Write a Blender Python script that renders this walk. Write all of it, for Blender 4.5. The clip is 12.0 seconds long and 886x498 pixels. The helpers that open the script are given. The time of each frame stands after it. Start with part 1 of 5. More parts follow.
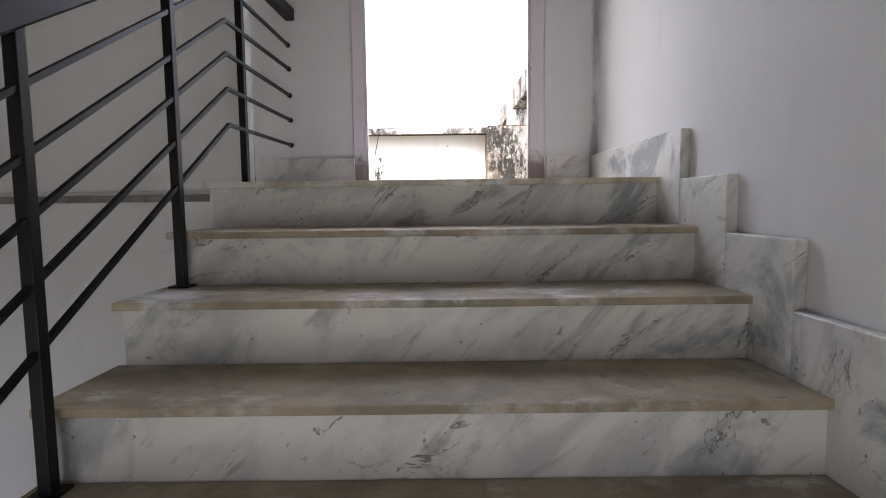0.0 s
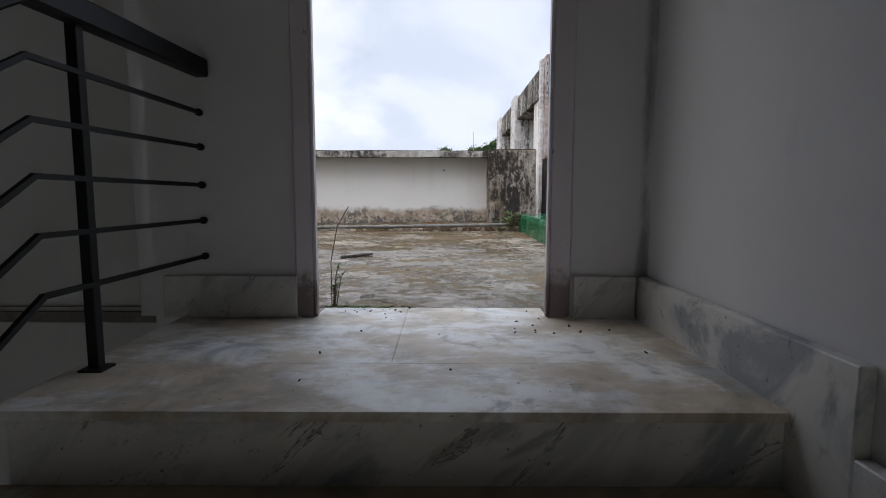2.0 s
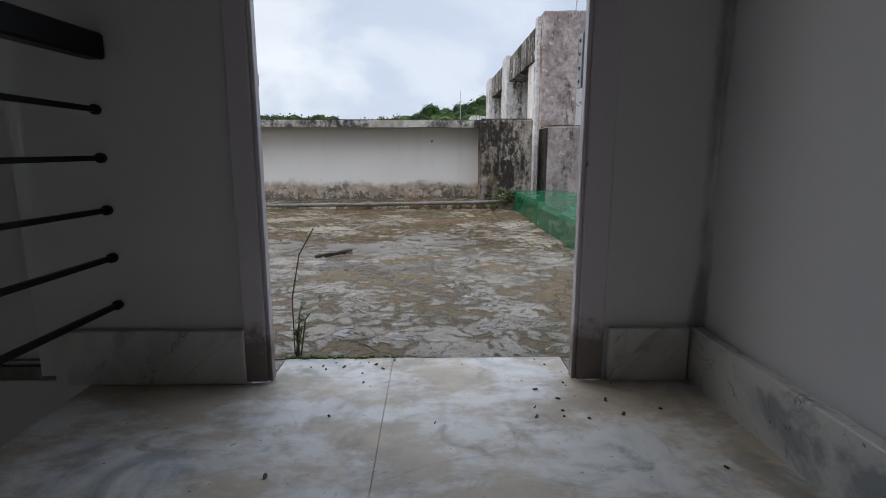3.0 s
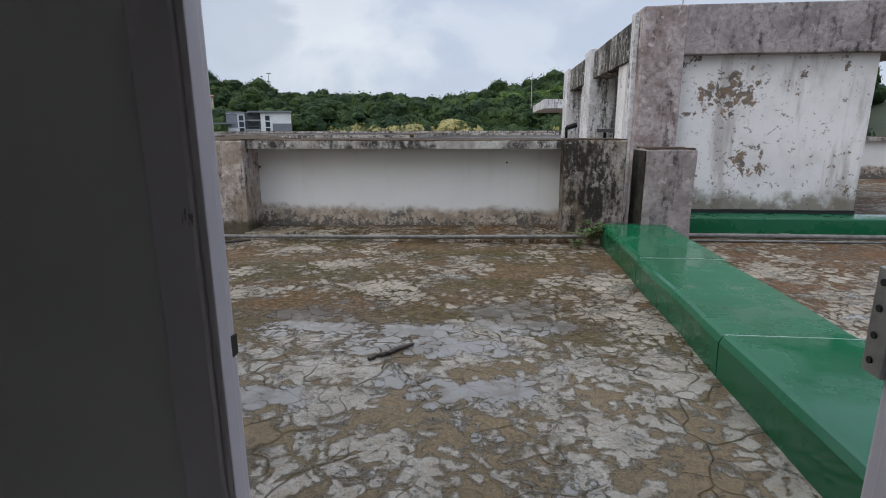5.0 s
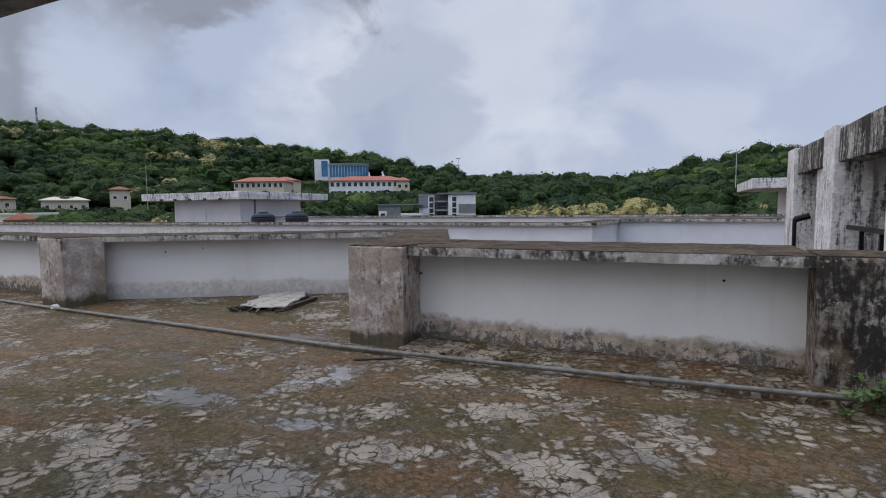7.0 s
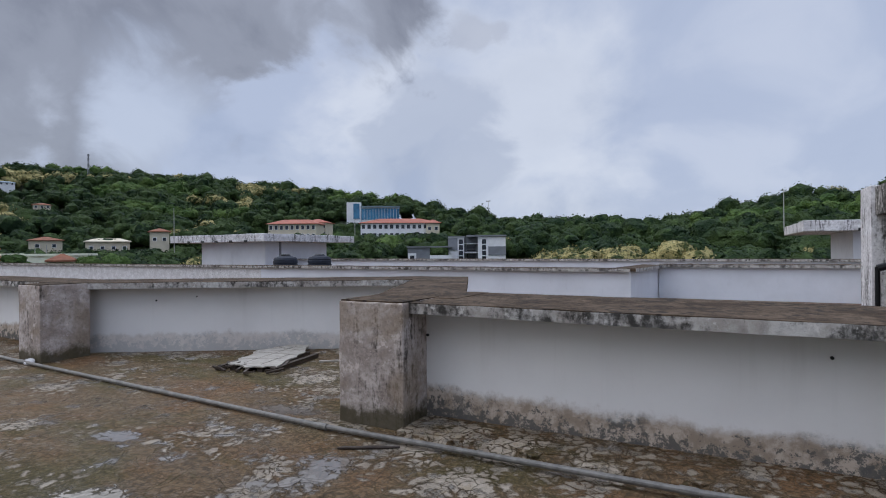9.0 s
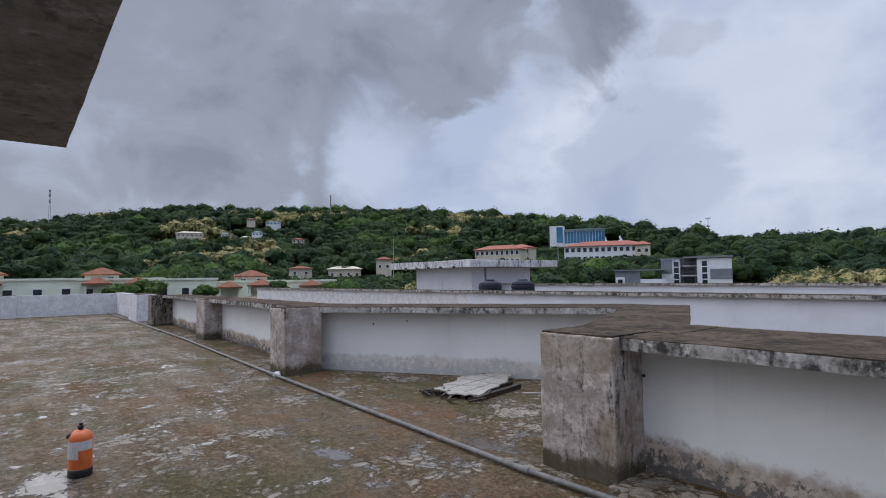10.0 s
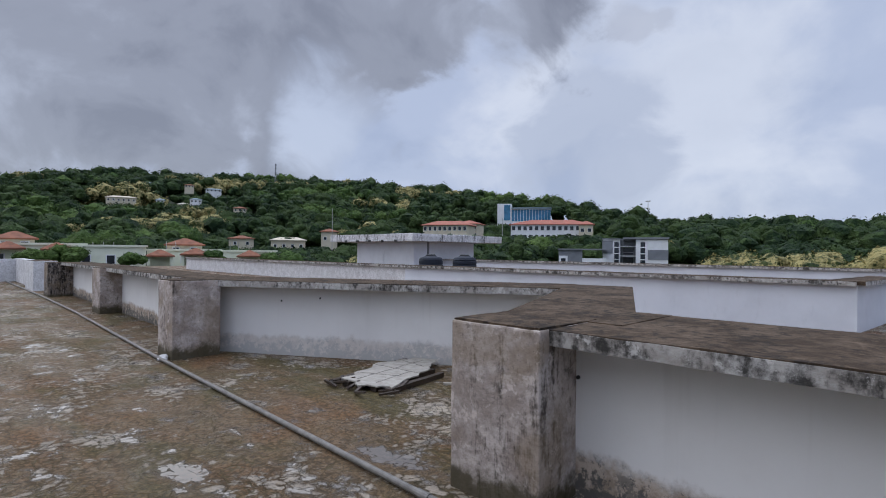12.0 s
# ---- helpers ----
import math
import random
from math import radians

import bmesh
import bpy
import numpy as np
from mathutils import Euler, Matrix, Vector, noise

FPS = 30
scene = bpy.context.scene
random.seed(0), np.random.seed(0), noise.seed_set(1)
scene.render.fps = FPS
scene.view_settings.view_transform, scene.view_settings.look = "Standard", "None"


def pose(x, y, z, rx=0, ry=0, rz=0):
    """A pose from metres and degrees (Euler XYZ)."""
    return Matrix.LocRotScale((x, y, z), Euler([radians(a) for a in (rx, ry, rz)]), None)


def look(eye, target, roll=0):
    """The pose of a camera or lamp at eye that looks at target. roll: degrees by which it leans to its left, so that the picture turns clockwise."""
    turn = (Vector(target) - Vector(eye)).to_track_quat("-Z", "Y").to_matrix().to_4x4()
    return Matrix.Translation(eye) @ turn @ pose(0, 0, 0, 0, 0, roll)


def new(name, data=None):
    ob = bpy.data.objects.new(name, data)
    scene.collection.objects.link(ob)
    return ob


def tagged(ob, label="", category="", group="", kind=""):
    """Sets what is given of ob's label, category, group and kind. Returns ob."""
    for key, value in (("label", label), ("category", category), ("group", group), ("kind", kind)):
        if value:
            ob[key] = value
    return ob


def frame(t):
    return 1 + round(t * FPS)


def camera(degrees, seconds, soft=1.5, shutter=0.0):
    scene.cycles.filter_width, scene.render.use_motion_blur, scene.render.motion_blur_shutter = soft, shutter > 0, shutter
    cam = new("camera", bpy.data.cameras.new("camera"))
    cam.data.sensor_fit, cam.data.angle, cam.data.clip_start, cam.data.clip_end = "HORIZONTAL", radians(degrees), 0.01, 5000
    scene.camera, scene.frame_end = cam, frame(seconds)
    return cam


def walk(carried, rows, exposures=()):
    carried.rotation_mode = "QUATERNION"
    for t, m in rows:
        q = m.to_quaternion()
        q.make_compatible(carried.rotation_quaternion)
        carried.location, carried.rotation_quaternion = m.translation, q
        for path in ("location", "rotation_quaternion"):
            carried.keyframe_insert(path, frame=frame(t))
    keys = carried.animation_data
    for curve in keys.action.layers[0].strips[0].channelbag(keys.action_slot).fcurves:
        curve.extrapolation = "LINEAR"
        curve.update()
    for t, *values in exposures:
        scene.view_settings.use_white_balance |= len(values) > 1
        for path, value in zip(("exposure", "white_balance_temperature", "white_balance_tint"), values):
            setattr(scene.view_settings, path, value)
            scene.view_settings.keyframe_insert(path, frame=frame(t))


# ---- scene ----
cam = camera(80.6, 12.0, soft=1.0)
PATH = [
    (0, (0.057, -1.933, -0.092), (0.053, 0.060, -0.262), -0.7),
    (0.5, (0.094, -1.720, 0.032), (0.084, 0.271, -0.159), -0.9),
    (1, (0.124, -1.521, 0.175), (-0.040, 0.460, -0.047), -1.2),
    (1.5, (0.111, -1.265, 0.288), (0.044, 0.720, 0.058), -0.3),
    (2, (0.130, -1.043, 0.451), (0.125, 0.946, 0.241), 0.1),
    (2.5, (0.095, -0.769, 0.517), (0.129, 1.204, 0.192), 0.2),
    (3, (0.105, -0.540, 0.632), (0.153, 1.426, 0.266), 0.1),
    (3.2, (0.121, -0.460, 0.691), (0.141, 1.502, 0.304), 0.4),
    (4.8, (0.033, 0.151, 1.067), (-0.075, 2.086, 0.573), -0.1),
    (5, (0.019, 0.234, 1.112), (-0.179, 2.172, 0.660), -0.2),
    (5.2, (-0.006, 0.334, 1.133), (-0.288, 2.269, 0.713), 1.0),
    (5.5, (-0.022, 0.481, 1.206), (-0.376, 2.418, 0.851), 1.4),
    (5.6, (-0.023, 0.515, 1.226), (-0.401, 2.451, 0.891), 1.1),
    (6, (-0.038, 0.677, 1.304), (-0.541, 2.594, 1.031), -0.2),
    (6.5, (-0.047, 0.912, 1.360), (-0.745, 2.774, 1.148), -0.1),
    (7, (-0.134, 1.165, 1.360), (-0.985, 2.968, 1.202), -0.7),
    (7.2, (-0.168, 1.292, 1.373), (-1.068, 3.072, 1.227), -1.0),
    (8.8, (-0.370, 2.012, 1.405), (-1.344, 3.759, 1.446), -0.5),
    (9, (-0.405, 2.097, 1.400), (-1.360, 3.854, 1.404), -0.5),
    (9.5, (-0.506, 2.261, 1.413), (-1.747, 3.829, 1.467), -0.8),
    (10, (-0.592, 2.373, 1.420), (-2.134, 3.642, 1.527), -1.0),
    (10.5, (-0.694, 2.460, 1.415), (-2.331, 3.604, 1.524), 0.1),
    (11, (-0.838, 2.619, 1.405), (-2.406, 3.860, 1.449), 0.2),
    (11.1, (-0.850, 2.669, 1.405), (-2.384, 3.951, 1.438), 0.2),
    (11.5, (-0.948, 2.935, 1.385), (-2.401, 4.309, 1.424), 0.0),
    (12, (-1.066, 3.231, 1.393), (-2.478, 4.648, 1.403), 0.5),
]

EXPOSURES = [(0.0, 2.95, 7350, 12), (0.6, 2.75, 7350, 12), (1.0, 2.5, 7250, 12), (1.5, 1.7, 7100, 11), (2.0, 0.62, 7100, 8), (2.5, 0.42, 7000, 7), (3.0, 0.4, 6950, 6), (5.0, 0.2, 6850, 6), (5.6, 0.0, 6750, 8), (7.0, -0.05, 6600, 9), (12.0, 0.0, 6400, 10)]
walk(cam, [(t, look(eye, target, roll)) for t, eye, target, roll in PATH], EXPOSURES)

# ---- world and sun ----


def direction(az, el):
    a, e = radians(az), radians(el)
    return Vector((-math.sin(a) * math.cos(e), math.cos(a) * math.cos(e), math.sin(e)))


world = bpy.data.worlds.new("sky")
scene.world = world
world.use_nodes = True
wt = world.node_tree
wt.nodes.clear()


def wmath(op, a, b=None, clamp=False):
    n = wt.nodes.new("ShaderNodeMath")
    n.operation, n.use_clamp = op, clamp
    for i, v in enumerate((a, b)):
        if v is None:
            continue
        if isinstance(v, (int, float)):
            n.inputs[i].default_value = v
        else:
            wt.links.new(v, n.inputs[i])
    return n.outputs[0]


def wramp(fac, stops):
    n = wt.nodes.new("ShaderNodeValToRGB")
    n.color_ramp.interpolation = "EASE"
    while len(n.color_ramp.elements) < len(stops):
        n.color_ramp.elements.new(0.5)
    for e, (p, c) in zip(n.color_ramp.elements, stops):
        e.position, e.color = p, (*c, 1) if len(c) == 3 else c
    wt.links.new(fac, n.inputs[0])
    return n.outputs[0]


def wmix(fac, a, b):
    n = wt.nodes.new("ShaderNodeMix")
    n.data_type = "RGBA"
    for slot, v in ((0, fac), (6, a), (7, b)):
        if isinstance(v, tuple):
            n.inputs[slot].default_value = (*v, 1)
        elif isinstance(v, float):
            n.inputs[slot].default_value = v
        else:
            wt.links.new(v, n.inputs[slot])
    return n.outputs[2]


def wnoise(vec, scale, detail, rough=0.55, distort=0.0):
    n = wt.nodes.new("ShaderNodeTexNoise")
    n.inputs["Scale"].default_value, n.inputs["Detail"].default_value = scale, detail
    n.inputs["Roughness"].default_value, n.inputs["Distortion"].default_value = rough, distort
    wt.links.new(vec, n.inputs["Vector"])
    return n.outputs[0]


SUN_EL, SUN_AZ = 46.0, 114.0
sky = wt.nodes.new("ShaderNodeTexSky")
sky.sky_type, sky.sun_disc = "NISHITA", False
sky.sun_elevation, sky.sun_rotation = radians(SUN_EL), radians(-SUN_AZ)
gen = wt.nodes.new("ShaderNodeTexCoord").outputs["Generated"]
sep = wt.nodes.new("ShaderNodeSeparateXYZ")
wt.links.new(gen, sep.inputs[0])
flat = wmath("ADD", wmath("ABSOLUTE", sep.outputs[2]), 0.75)
comb = wt.nodes.new("ShaderNodeCombineXYZ")
wt.links.new(wmath("DIVIDE", sep.outputs[0], flat), comb.inputs[0])
wt.links.new(wmath("DIVIDE", sep.outputs[1], flat), comb.inputs[1])
comb.inputs[2].default_value = 0.35
cloud = comb.outputs[0]
n_mid = wnoise(cloud, 3.4, 7, 0.52, 0.5)
n_puff = wnoise(cloud, 5.6, 8, 0.56, 0.35)


def toward(az, el, inner, outer, ragged=30.0):
    """1 within inner degrees of a bearing, 0 past outer; the rim is broken up by the cloud noise."""
    n = wt.nodes.new("ShaderNodeVectorMath")
    n.operation = "DOT_PRODUCT"
    wt.links.new(gen, n.inputs[0])
    n.inputs[1].default_value = direction(az, el)
    ang = wmath("MULTIPLY", wmath("ARCCOSINE", n.outputs["Value"]), 57.3)
    ang = wmath("ADD", ang, wmath("MULTIPLY", wmath("SUBTRACT", n_puff, 0.5), ragged))
    m = wt.nodes.new("ShaderNodeMapRange")
    m.interpolation_type = "SMOOTHSTEP"
    m.inputs[1].default_value, m.inputs[2].default_value = inner, outer
    m.inputs[3].default_value, m.inputs[4].default_value = 1, 0
    wt.links.new(ang, m.inputs[0])
    return m.outputs[0]


def union(*masks):
    out = masks[0]
    for m in masks[1:]:
        out = wmath("MAXIMUM", out, m)
    return out


pale = wramp(n_mid, [(0.34, (0.405, 0.475, 0.65)), (0.5, (0.475, 0.545, 0.72)), (0.66, (0.575, 0.635, 0.79))])
grey = wramp(n_puff, [(0.32, (0.235, 0.255, 0.325)), (0.5, (0.305, 0.33, 0.41)), (0.70, (0.42, 0.46, 0.57))])
# the rain cloud, its tongue to the north, the clear hole in it and the cumulus beyond
rain = union(toward(92, 25, 20, 30), toward(70, 26, 17, 25), toward(53, 25, 7.5, 12.5), toward(44, 24.5, 5.0, 9.0), toward(38, 24.0, 4.0, 7.5, 20.0))
hole = toward(57.0, 13.0, 1.5, 7.0, 18.0)
cumulus = wmath("MULTIPLY", union(toward(29.0, 14.0, 2.5, 7.5, 22.0), toward(25.0, 10.0, 2.0, 6.0, 22.0), toward(33.0, 10.5, 2.0, 6.0, 22.0)), 0.62)
wisp = wmath("MULTIPLY", union(toward(24.6, 22.0, 0.2, 1.8, 16.0), toward(21.8, 22.6, 0.1, 1.4, 16.0)), 0.5)
bright = wmath("MULTIPLY", union(toward(35, 16, 3, 11), toward(20, 14, 4, 16)), 0.55)
cover = wmix(bright, pale, (0.80, 0.84, 0.93))
cover = wmix(cumulus, cover, (0.41, 0.47, 0.62))
cover = wmix(wisp, cover, (0.44, 0.47, 0.57))
cover = wmix(wmath("MULTIPLY", rain, wmath("SUBTRACT", 1.0, wmath("MULTIPLY", hole, 0.85))), cover, grey)
cover = wmix(wmath("MULTIPLY", hole, 0.5), cover, (0.62, 0.69, 0.84))
back_sky = wt.nodes.new("ShaderNodeBackground")
wt.links.new(sky.outputs[0], back_sky.inputs[0])
back_sky.inputs[1].default_value = 0.1
back_cloud = wt.nodes.new("ShaderNodeBackground")
wt.links.new(cover, back_cloud.inputs[0])
# an overcast sky grows brighter towards the zenith
zen = wt.nodes.new("ShaderNodeMapRange")
zen.interpolation_type = "SMOOTHSTEP"
for i, v in enumerate((0.50, 0.92, 1.0, 3.0)):
    zen.inputs[i + 1].default_value = v
wt.links.new(sep.outputs[2], zen.inputs[0])
wt.links.new(zen.outputs[0], back_cloud.inputs[1])
both = wt.nodes.new("ShaderNodeMixShader")
both.inputs[0].default_value = 0.92
wt.links.new(back_sky.outputs[0], both.inputs[1])
wt.links.new(back_cloud.outputs[0], both.inputs[2])
wt.links.new(both.outputs[0], wt.nodes.new("ShaderNodeOutputWorld").inputs[0])

sun = new("sun", bpy.data.lights.new("sun", "SUN"))
sun.data.energy, sun.data.angle, sun.data.color = 1.6, radians(100), (1.0, 0.97, 0.93)
sun.matrix_world = look(direction(SUN_AZ, SUN_EL) * 50, (0, 0, 0))

# daylight of the stair window behind and above the lower flight
win = new("stair_window_daylight", bpy.data.lights.new("stair_window_daylight", "AREA"))
win.data.shape, win.data.size, win.data.size_y = "RECTANGLE", 2.2, 1.2
win.data.energy, win.data.color = 2.7, (0.93, 0.96, 1.0)
win.matrix_world = look((-0.9, -4.28, -1.0), (-0.9, 0.0, -0.7))

# ---- materials ----


class Mat:
    """A node material built by short calls; p is the position in the world."""

    def __init__(self, name, rough=0.8, metal=0.0, spec=0.5):
        self.m = bpy.data.materials.new(name)
        self.m.use_nodes = True
        self.t = self.m.node_tree
        self.b = self.t.nodes["Principled BSDF"]
        self.b.inputs["Roughness"].default_value = rough
        self.b.inputs["Metallic"].default_value = metal
        self.b.inputs["Specular IOR Level"].default_value = spec
        self.p = self.t.nodes.new("ShaderNodeNewGeometry").outputs["Position"]

    def put(self, slot, v):
        if hasattr(v, "is_linked"):
            self.t.links.new(v, slot)
        elif isinstance(v, tuple) and len(v) == 3 and slot.type == "RGBA":
            slot.default_value = (*v, 1)
        else:
            slot.default_value = v

    def scaled(self, sx, sy, sz, rot=(0, 0, 0)):
        turn, n = (self.t.nodes.new("ShaderNodeMapping") for _ in range(2))
        turn.inputs["Rotation"].default_value = [radians(a) for a in rot]
        n.inputs["Scale"].default_value = (sx, sy, sz)
        self.t.links.new(self.p, turn.inputs[0])
        self.t.links.new(turn.outputs[0], n.inputs[0])
        return n.outputs[0]

    def noise(self, scale, detail=4, rough=0.55, vec=None, distort=0.0):
        n = self.t.nodes.new("ShaderNodeTexNoise")
        for k, v in (("Scale", scale), ("Detail", detail), ("Roughness", rough), ("Distortion", distort)):
            n.inputs[k].default_value = v
        self.t.links.new(vec or self.p, n.inputs["Vector"])
        return n.outputs[0]

    def voronoi(self, scale, feature="DISTANCE_TO_EDGE", vec=None):
        n = self.t.nodes.new("ShaderNodeTexVoronoi")
        n.feature = feature
        n.inputs["Scale"].default_value = scale
        self.t.links.new(vec or self.p, n.inputs["Vector"])
        return n.outputs[0] if feature == "DISTANCE_TO_EDGE" else n.outputs["Color"]

    def wave(self, scale, distortion, detail=3, vec=None):
        n = self.t.nodes.new("ShaderNodeTexWave")
        for k, v in (("Scale", scale), ("Distortion", distortion), ("Detail", detail)):
            n.inputs[k].default_value = v
        self.t.links.new(vec or self.p, n.inputs["Vector"])
        return n.outputs["Fac"]

    def math(self, op, a, b=0.0, clamp=False):
        n = self.t.nodes.new("ShaderNodeMath")
        n.operation, n.use_clamp = op, clamp
        self.put(n.inputs[0], a), self.put(n.inputs[1], b)
        return n.outputs[0]

    def step(self, v, lo, hi, a=0.0, b=1.0):
        n = self.t.nodes.new("ShaderNodeMapRange")
        n.interpolation_type = "SMOOTHSTEP"
        self.put(n.inputs[0], v)
        for i, x in enumerate((lo, hi, a, b)):
            self.put(n.inputs[i + 1], x)
        return n.outputs[0]

    def mix(self, fac, a, b):
        n = self.t.nodes.new("ShaderNodeMix")
        n.data_type = "RGBA"
        for i, v in ((0, fac), (6, a), (7, b)):
            self.put(n.inputs[i], v)
        return n.outputs[2]

    def axis(self, i):
        n = self.t.nodes.new("ShaderNodeSeparateXYZ")
        self.t.links.new(self.p, n.inputs[0])
        return n.outputs[i]

    def warped(self, amount, scale):
        n = self.t.nodes.new("ShaderNodeTexNoise")
        n.inputs["Scale"].default_value = scale
        self.t.links.new(self.p, n.inputs["Vector"])
        m = self.t.nodes.new("ShaderNodeVectorMath")
        m.operation = "MULTIPLY_ADD"
        self.t.links.new(n.outputs["Color"], m.inputs[0])
        m.inputs[1].default_value = (amount,) * 3
        self.t.links.new(self.p, m.inputs[2])
        return m.outputs[0]

    def random(self, island=False):
        if island:
            return self.t.nodes.new("ShaderNodeNewGeometry").outputs["Random Per Island"]
        return self.t.nodes.new("ShaderNodeObjectInfo").outputs["Random"]

    def base(self, v):
        self.put(self.b.inputs["Base Color"], v)
        return self

    def rough(self, v):
        self.put(self.b.inputs["Roughness"], v)
        return self

    def bump(self, height, strength=0.3, dist=0.01):
        n = self.t.nodes.new("ShaderNodeBump")
        n.inputs["Strength"].default_value, n.inputs["Distance"].default_value = strength, dist
        self.put(n.inputs["Height"], height)
        self.t.links.new(n.outputs[0], self.b.inputs["Normal"])
        return self


def make_marble(name, stain, tone=1.0):
    """White marble with slanting blue grey clouds, thin dark veins and brown foot stains."""
    m = Mat(name, 0.32)
    streak = m.noise(2.4, 7, 0.66, m.scaled(1.9, 1.3, 0.8, (0, -40, 0)), 1.1)
    fine = m.noise(4.5, 5, 0.6, m.scaled(2.4, 1.3, 0.5, (0, -46, 0)), 0.8)
    patch = m.noise(1.7, 7, 0.66, m.scaled(1.5, 1.2, 0.8, (0, -36, 0)), 1.4)
    vein = m.math("ABSOLUTE", m.math("SUBTRACT", m.noise(2.1, 7, 0.62, m.scaled(1.9, 1.3, 0.6, (0, -44, 0)), 0.9), 0.5))
    c = m.mix(m.step(streak, 0.46, 0.66, 0.0, 0.8), (0.64 * tone, 0.625 * tone, 0.60 * tone), (0.43 * tone, 0.435 * tone, 0.44 * tone))
    c = m.mix(m.step(patch, 0.53, 0.66, 0.0, 0.8), c, (0.225 * tone, 0.25 * tone, 0.275 * tone))
    c = m.mix(m.math("MULTIPLY", m.step(vein, 0.008, 0.001), m.step(fine, 0.48, 0.62, 0.0, max(0.0, 0.9 - 1.8 * stain))), c, (0.12, 0.115, 0.11))
    c = m.mix(m.step(fine, 0.58, 0.72, 0.0, 0.65), c, (0.20, 0.185, 0.165))
    brown = m.step(m.noise(2.2, 6, 0.68, m.scaled(1.0, 1.5, 1.0)), 0.62 - 0.34 * stain, 0.74 - 0.30 * stain)
    c = m.mix(m.math("MULTIPLY", brown, 0.3 + 0.62 * stain), c, m.mix(m.step(m.noise(4, 7, 0.68), 0.36, 0.64), tuple(q * tone ** 2 for q in (0.34, 0.262, 0.165)), tuple(q * tone ** 2 for q in (0.17, 0.128, 0.074))))
    specks = m.step(m.noise(38, 4, 0.6), 0.67, 0.72)
    c = m.mix(m.math("MULTIPLY", specks, 0.65), c, (0.06, 0.05, 0.04))
    m.base(c).rough(m.step(m.noise(7, 4), 0.3, 0.7, 0.28 + 0.2 * stain, 0.5 + 0.2 * stain)).bump(m.noise(60, 3), 0.05, 0.002)
    return m.m


def make_paint(name, colour, dirt=0.15, rough=0.65, corner=None, foot=0.0):
    """Wall paint with faint blotches and specks; a ragged dark line down one corner, or rust brown scuffs at the foot.
    """
    m = Mat(name, rough)
    c = m.mix(m.step(m.noise(1.3, 5, 0.6), 0.35, 0.75, 0.0, dirt), colour, tuple(q * 0.6 for q in colour))
    c = m.mix(m.step(m.noise(6, 6, 0.68, m.scaled(1, 1, 0.35)), 0.56, 0.70, 0.0, dirt * 0.8), c, tuple(q * 0.7 for q in colour))
    spots = m.step(m.noise(17, 4, 0.6), 0.74, 0.80)
    c = m.mix(m.math("MULTIPLY", spots, dirt * 1.2), c, (0.12, 0.11, 0.10))
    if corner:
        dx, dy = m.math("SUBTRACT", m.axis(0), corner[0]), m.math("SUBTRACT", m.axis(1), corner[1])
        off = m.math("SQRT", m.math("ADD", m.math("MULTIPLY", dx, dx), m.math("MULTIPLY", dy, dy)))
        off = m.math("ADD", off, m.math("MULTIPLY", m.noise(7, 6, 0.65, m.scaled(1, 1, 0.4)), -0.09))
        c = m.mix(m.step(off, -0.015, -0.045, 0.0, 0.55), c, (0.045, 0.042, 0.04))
    if foot:
        scuff = m.step(m.math("SUBTRACT", m.axis(2), m.math("MULTIPLY", m.noise(13, 6, 0.7), foot * 1.6)), 0.06, -0.03)
        c = m.mix(m.math("MULTIPLY", scuff, 0.8), c, (0.11, 0.075, 0.055))
        chips = m.step(m.noise(24, 5, 0.7, m.scaled(1, 1, 0.3)), 0.66, 0.69, 0, 0.7)
        c = m.mix(chips, c, (0.10, 0.075, 0.065))
    m.base(c).bump(m.noise(35, 4), 0.08, 0.004)
    return m.m


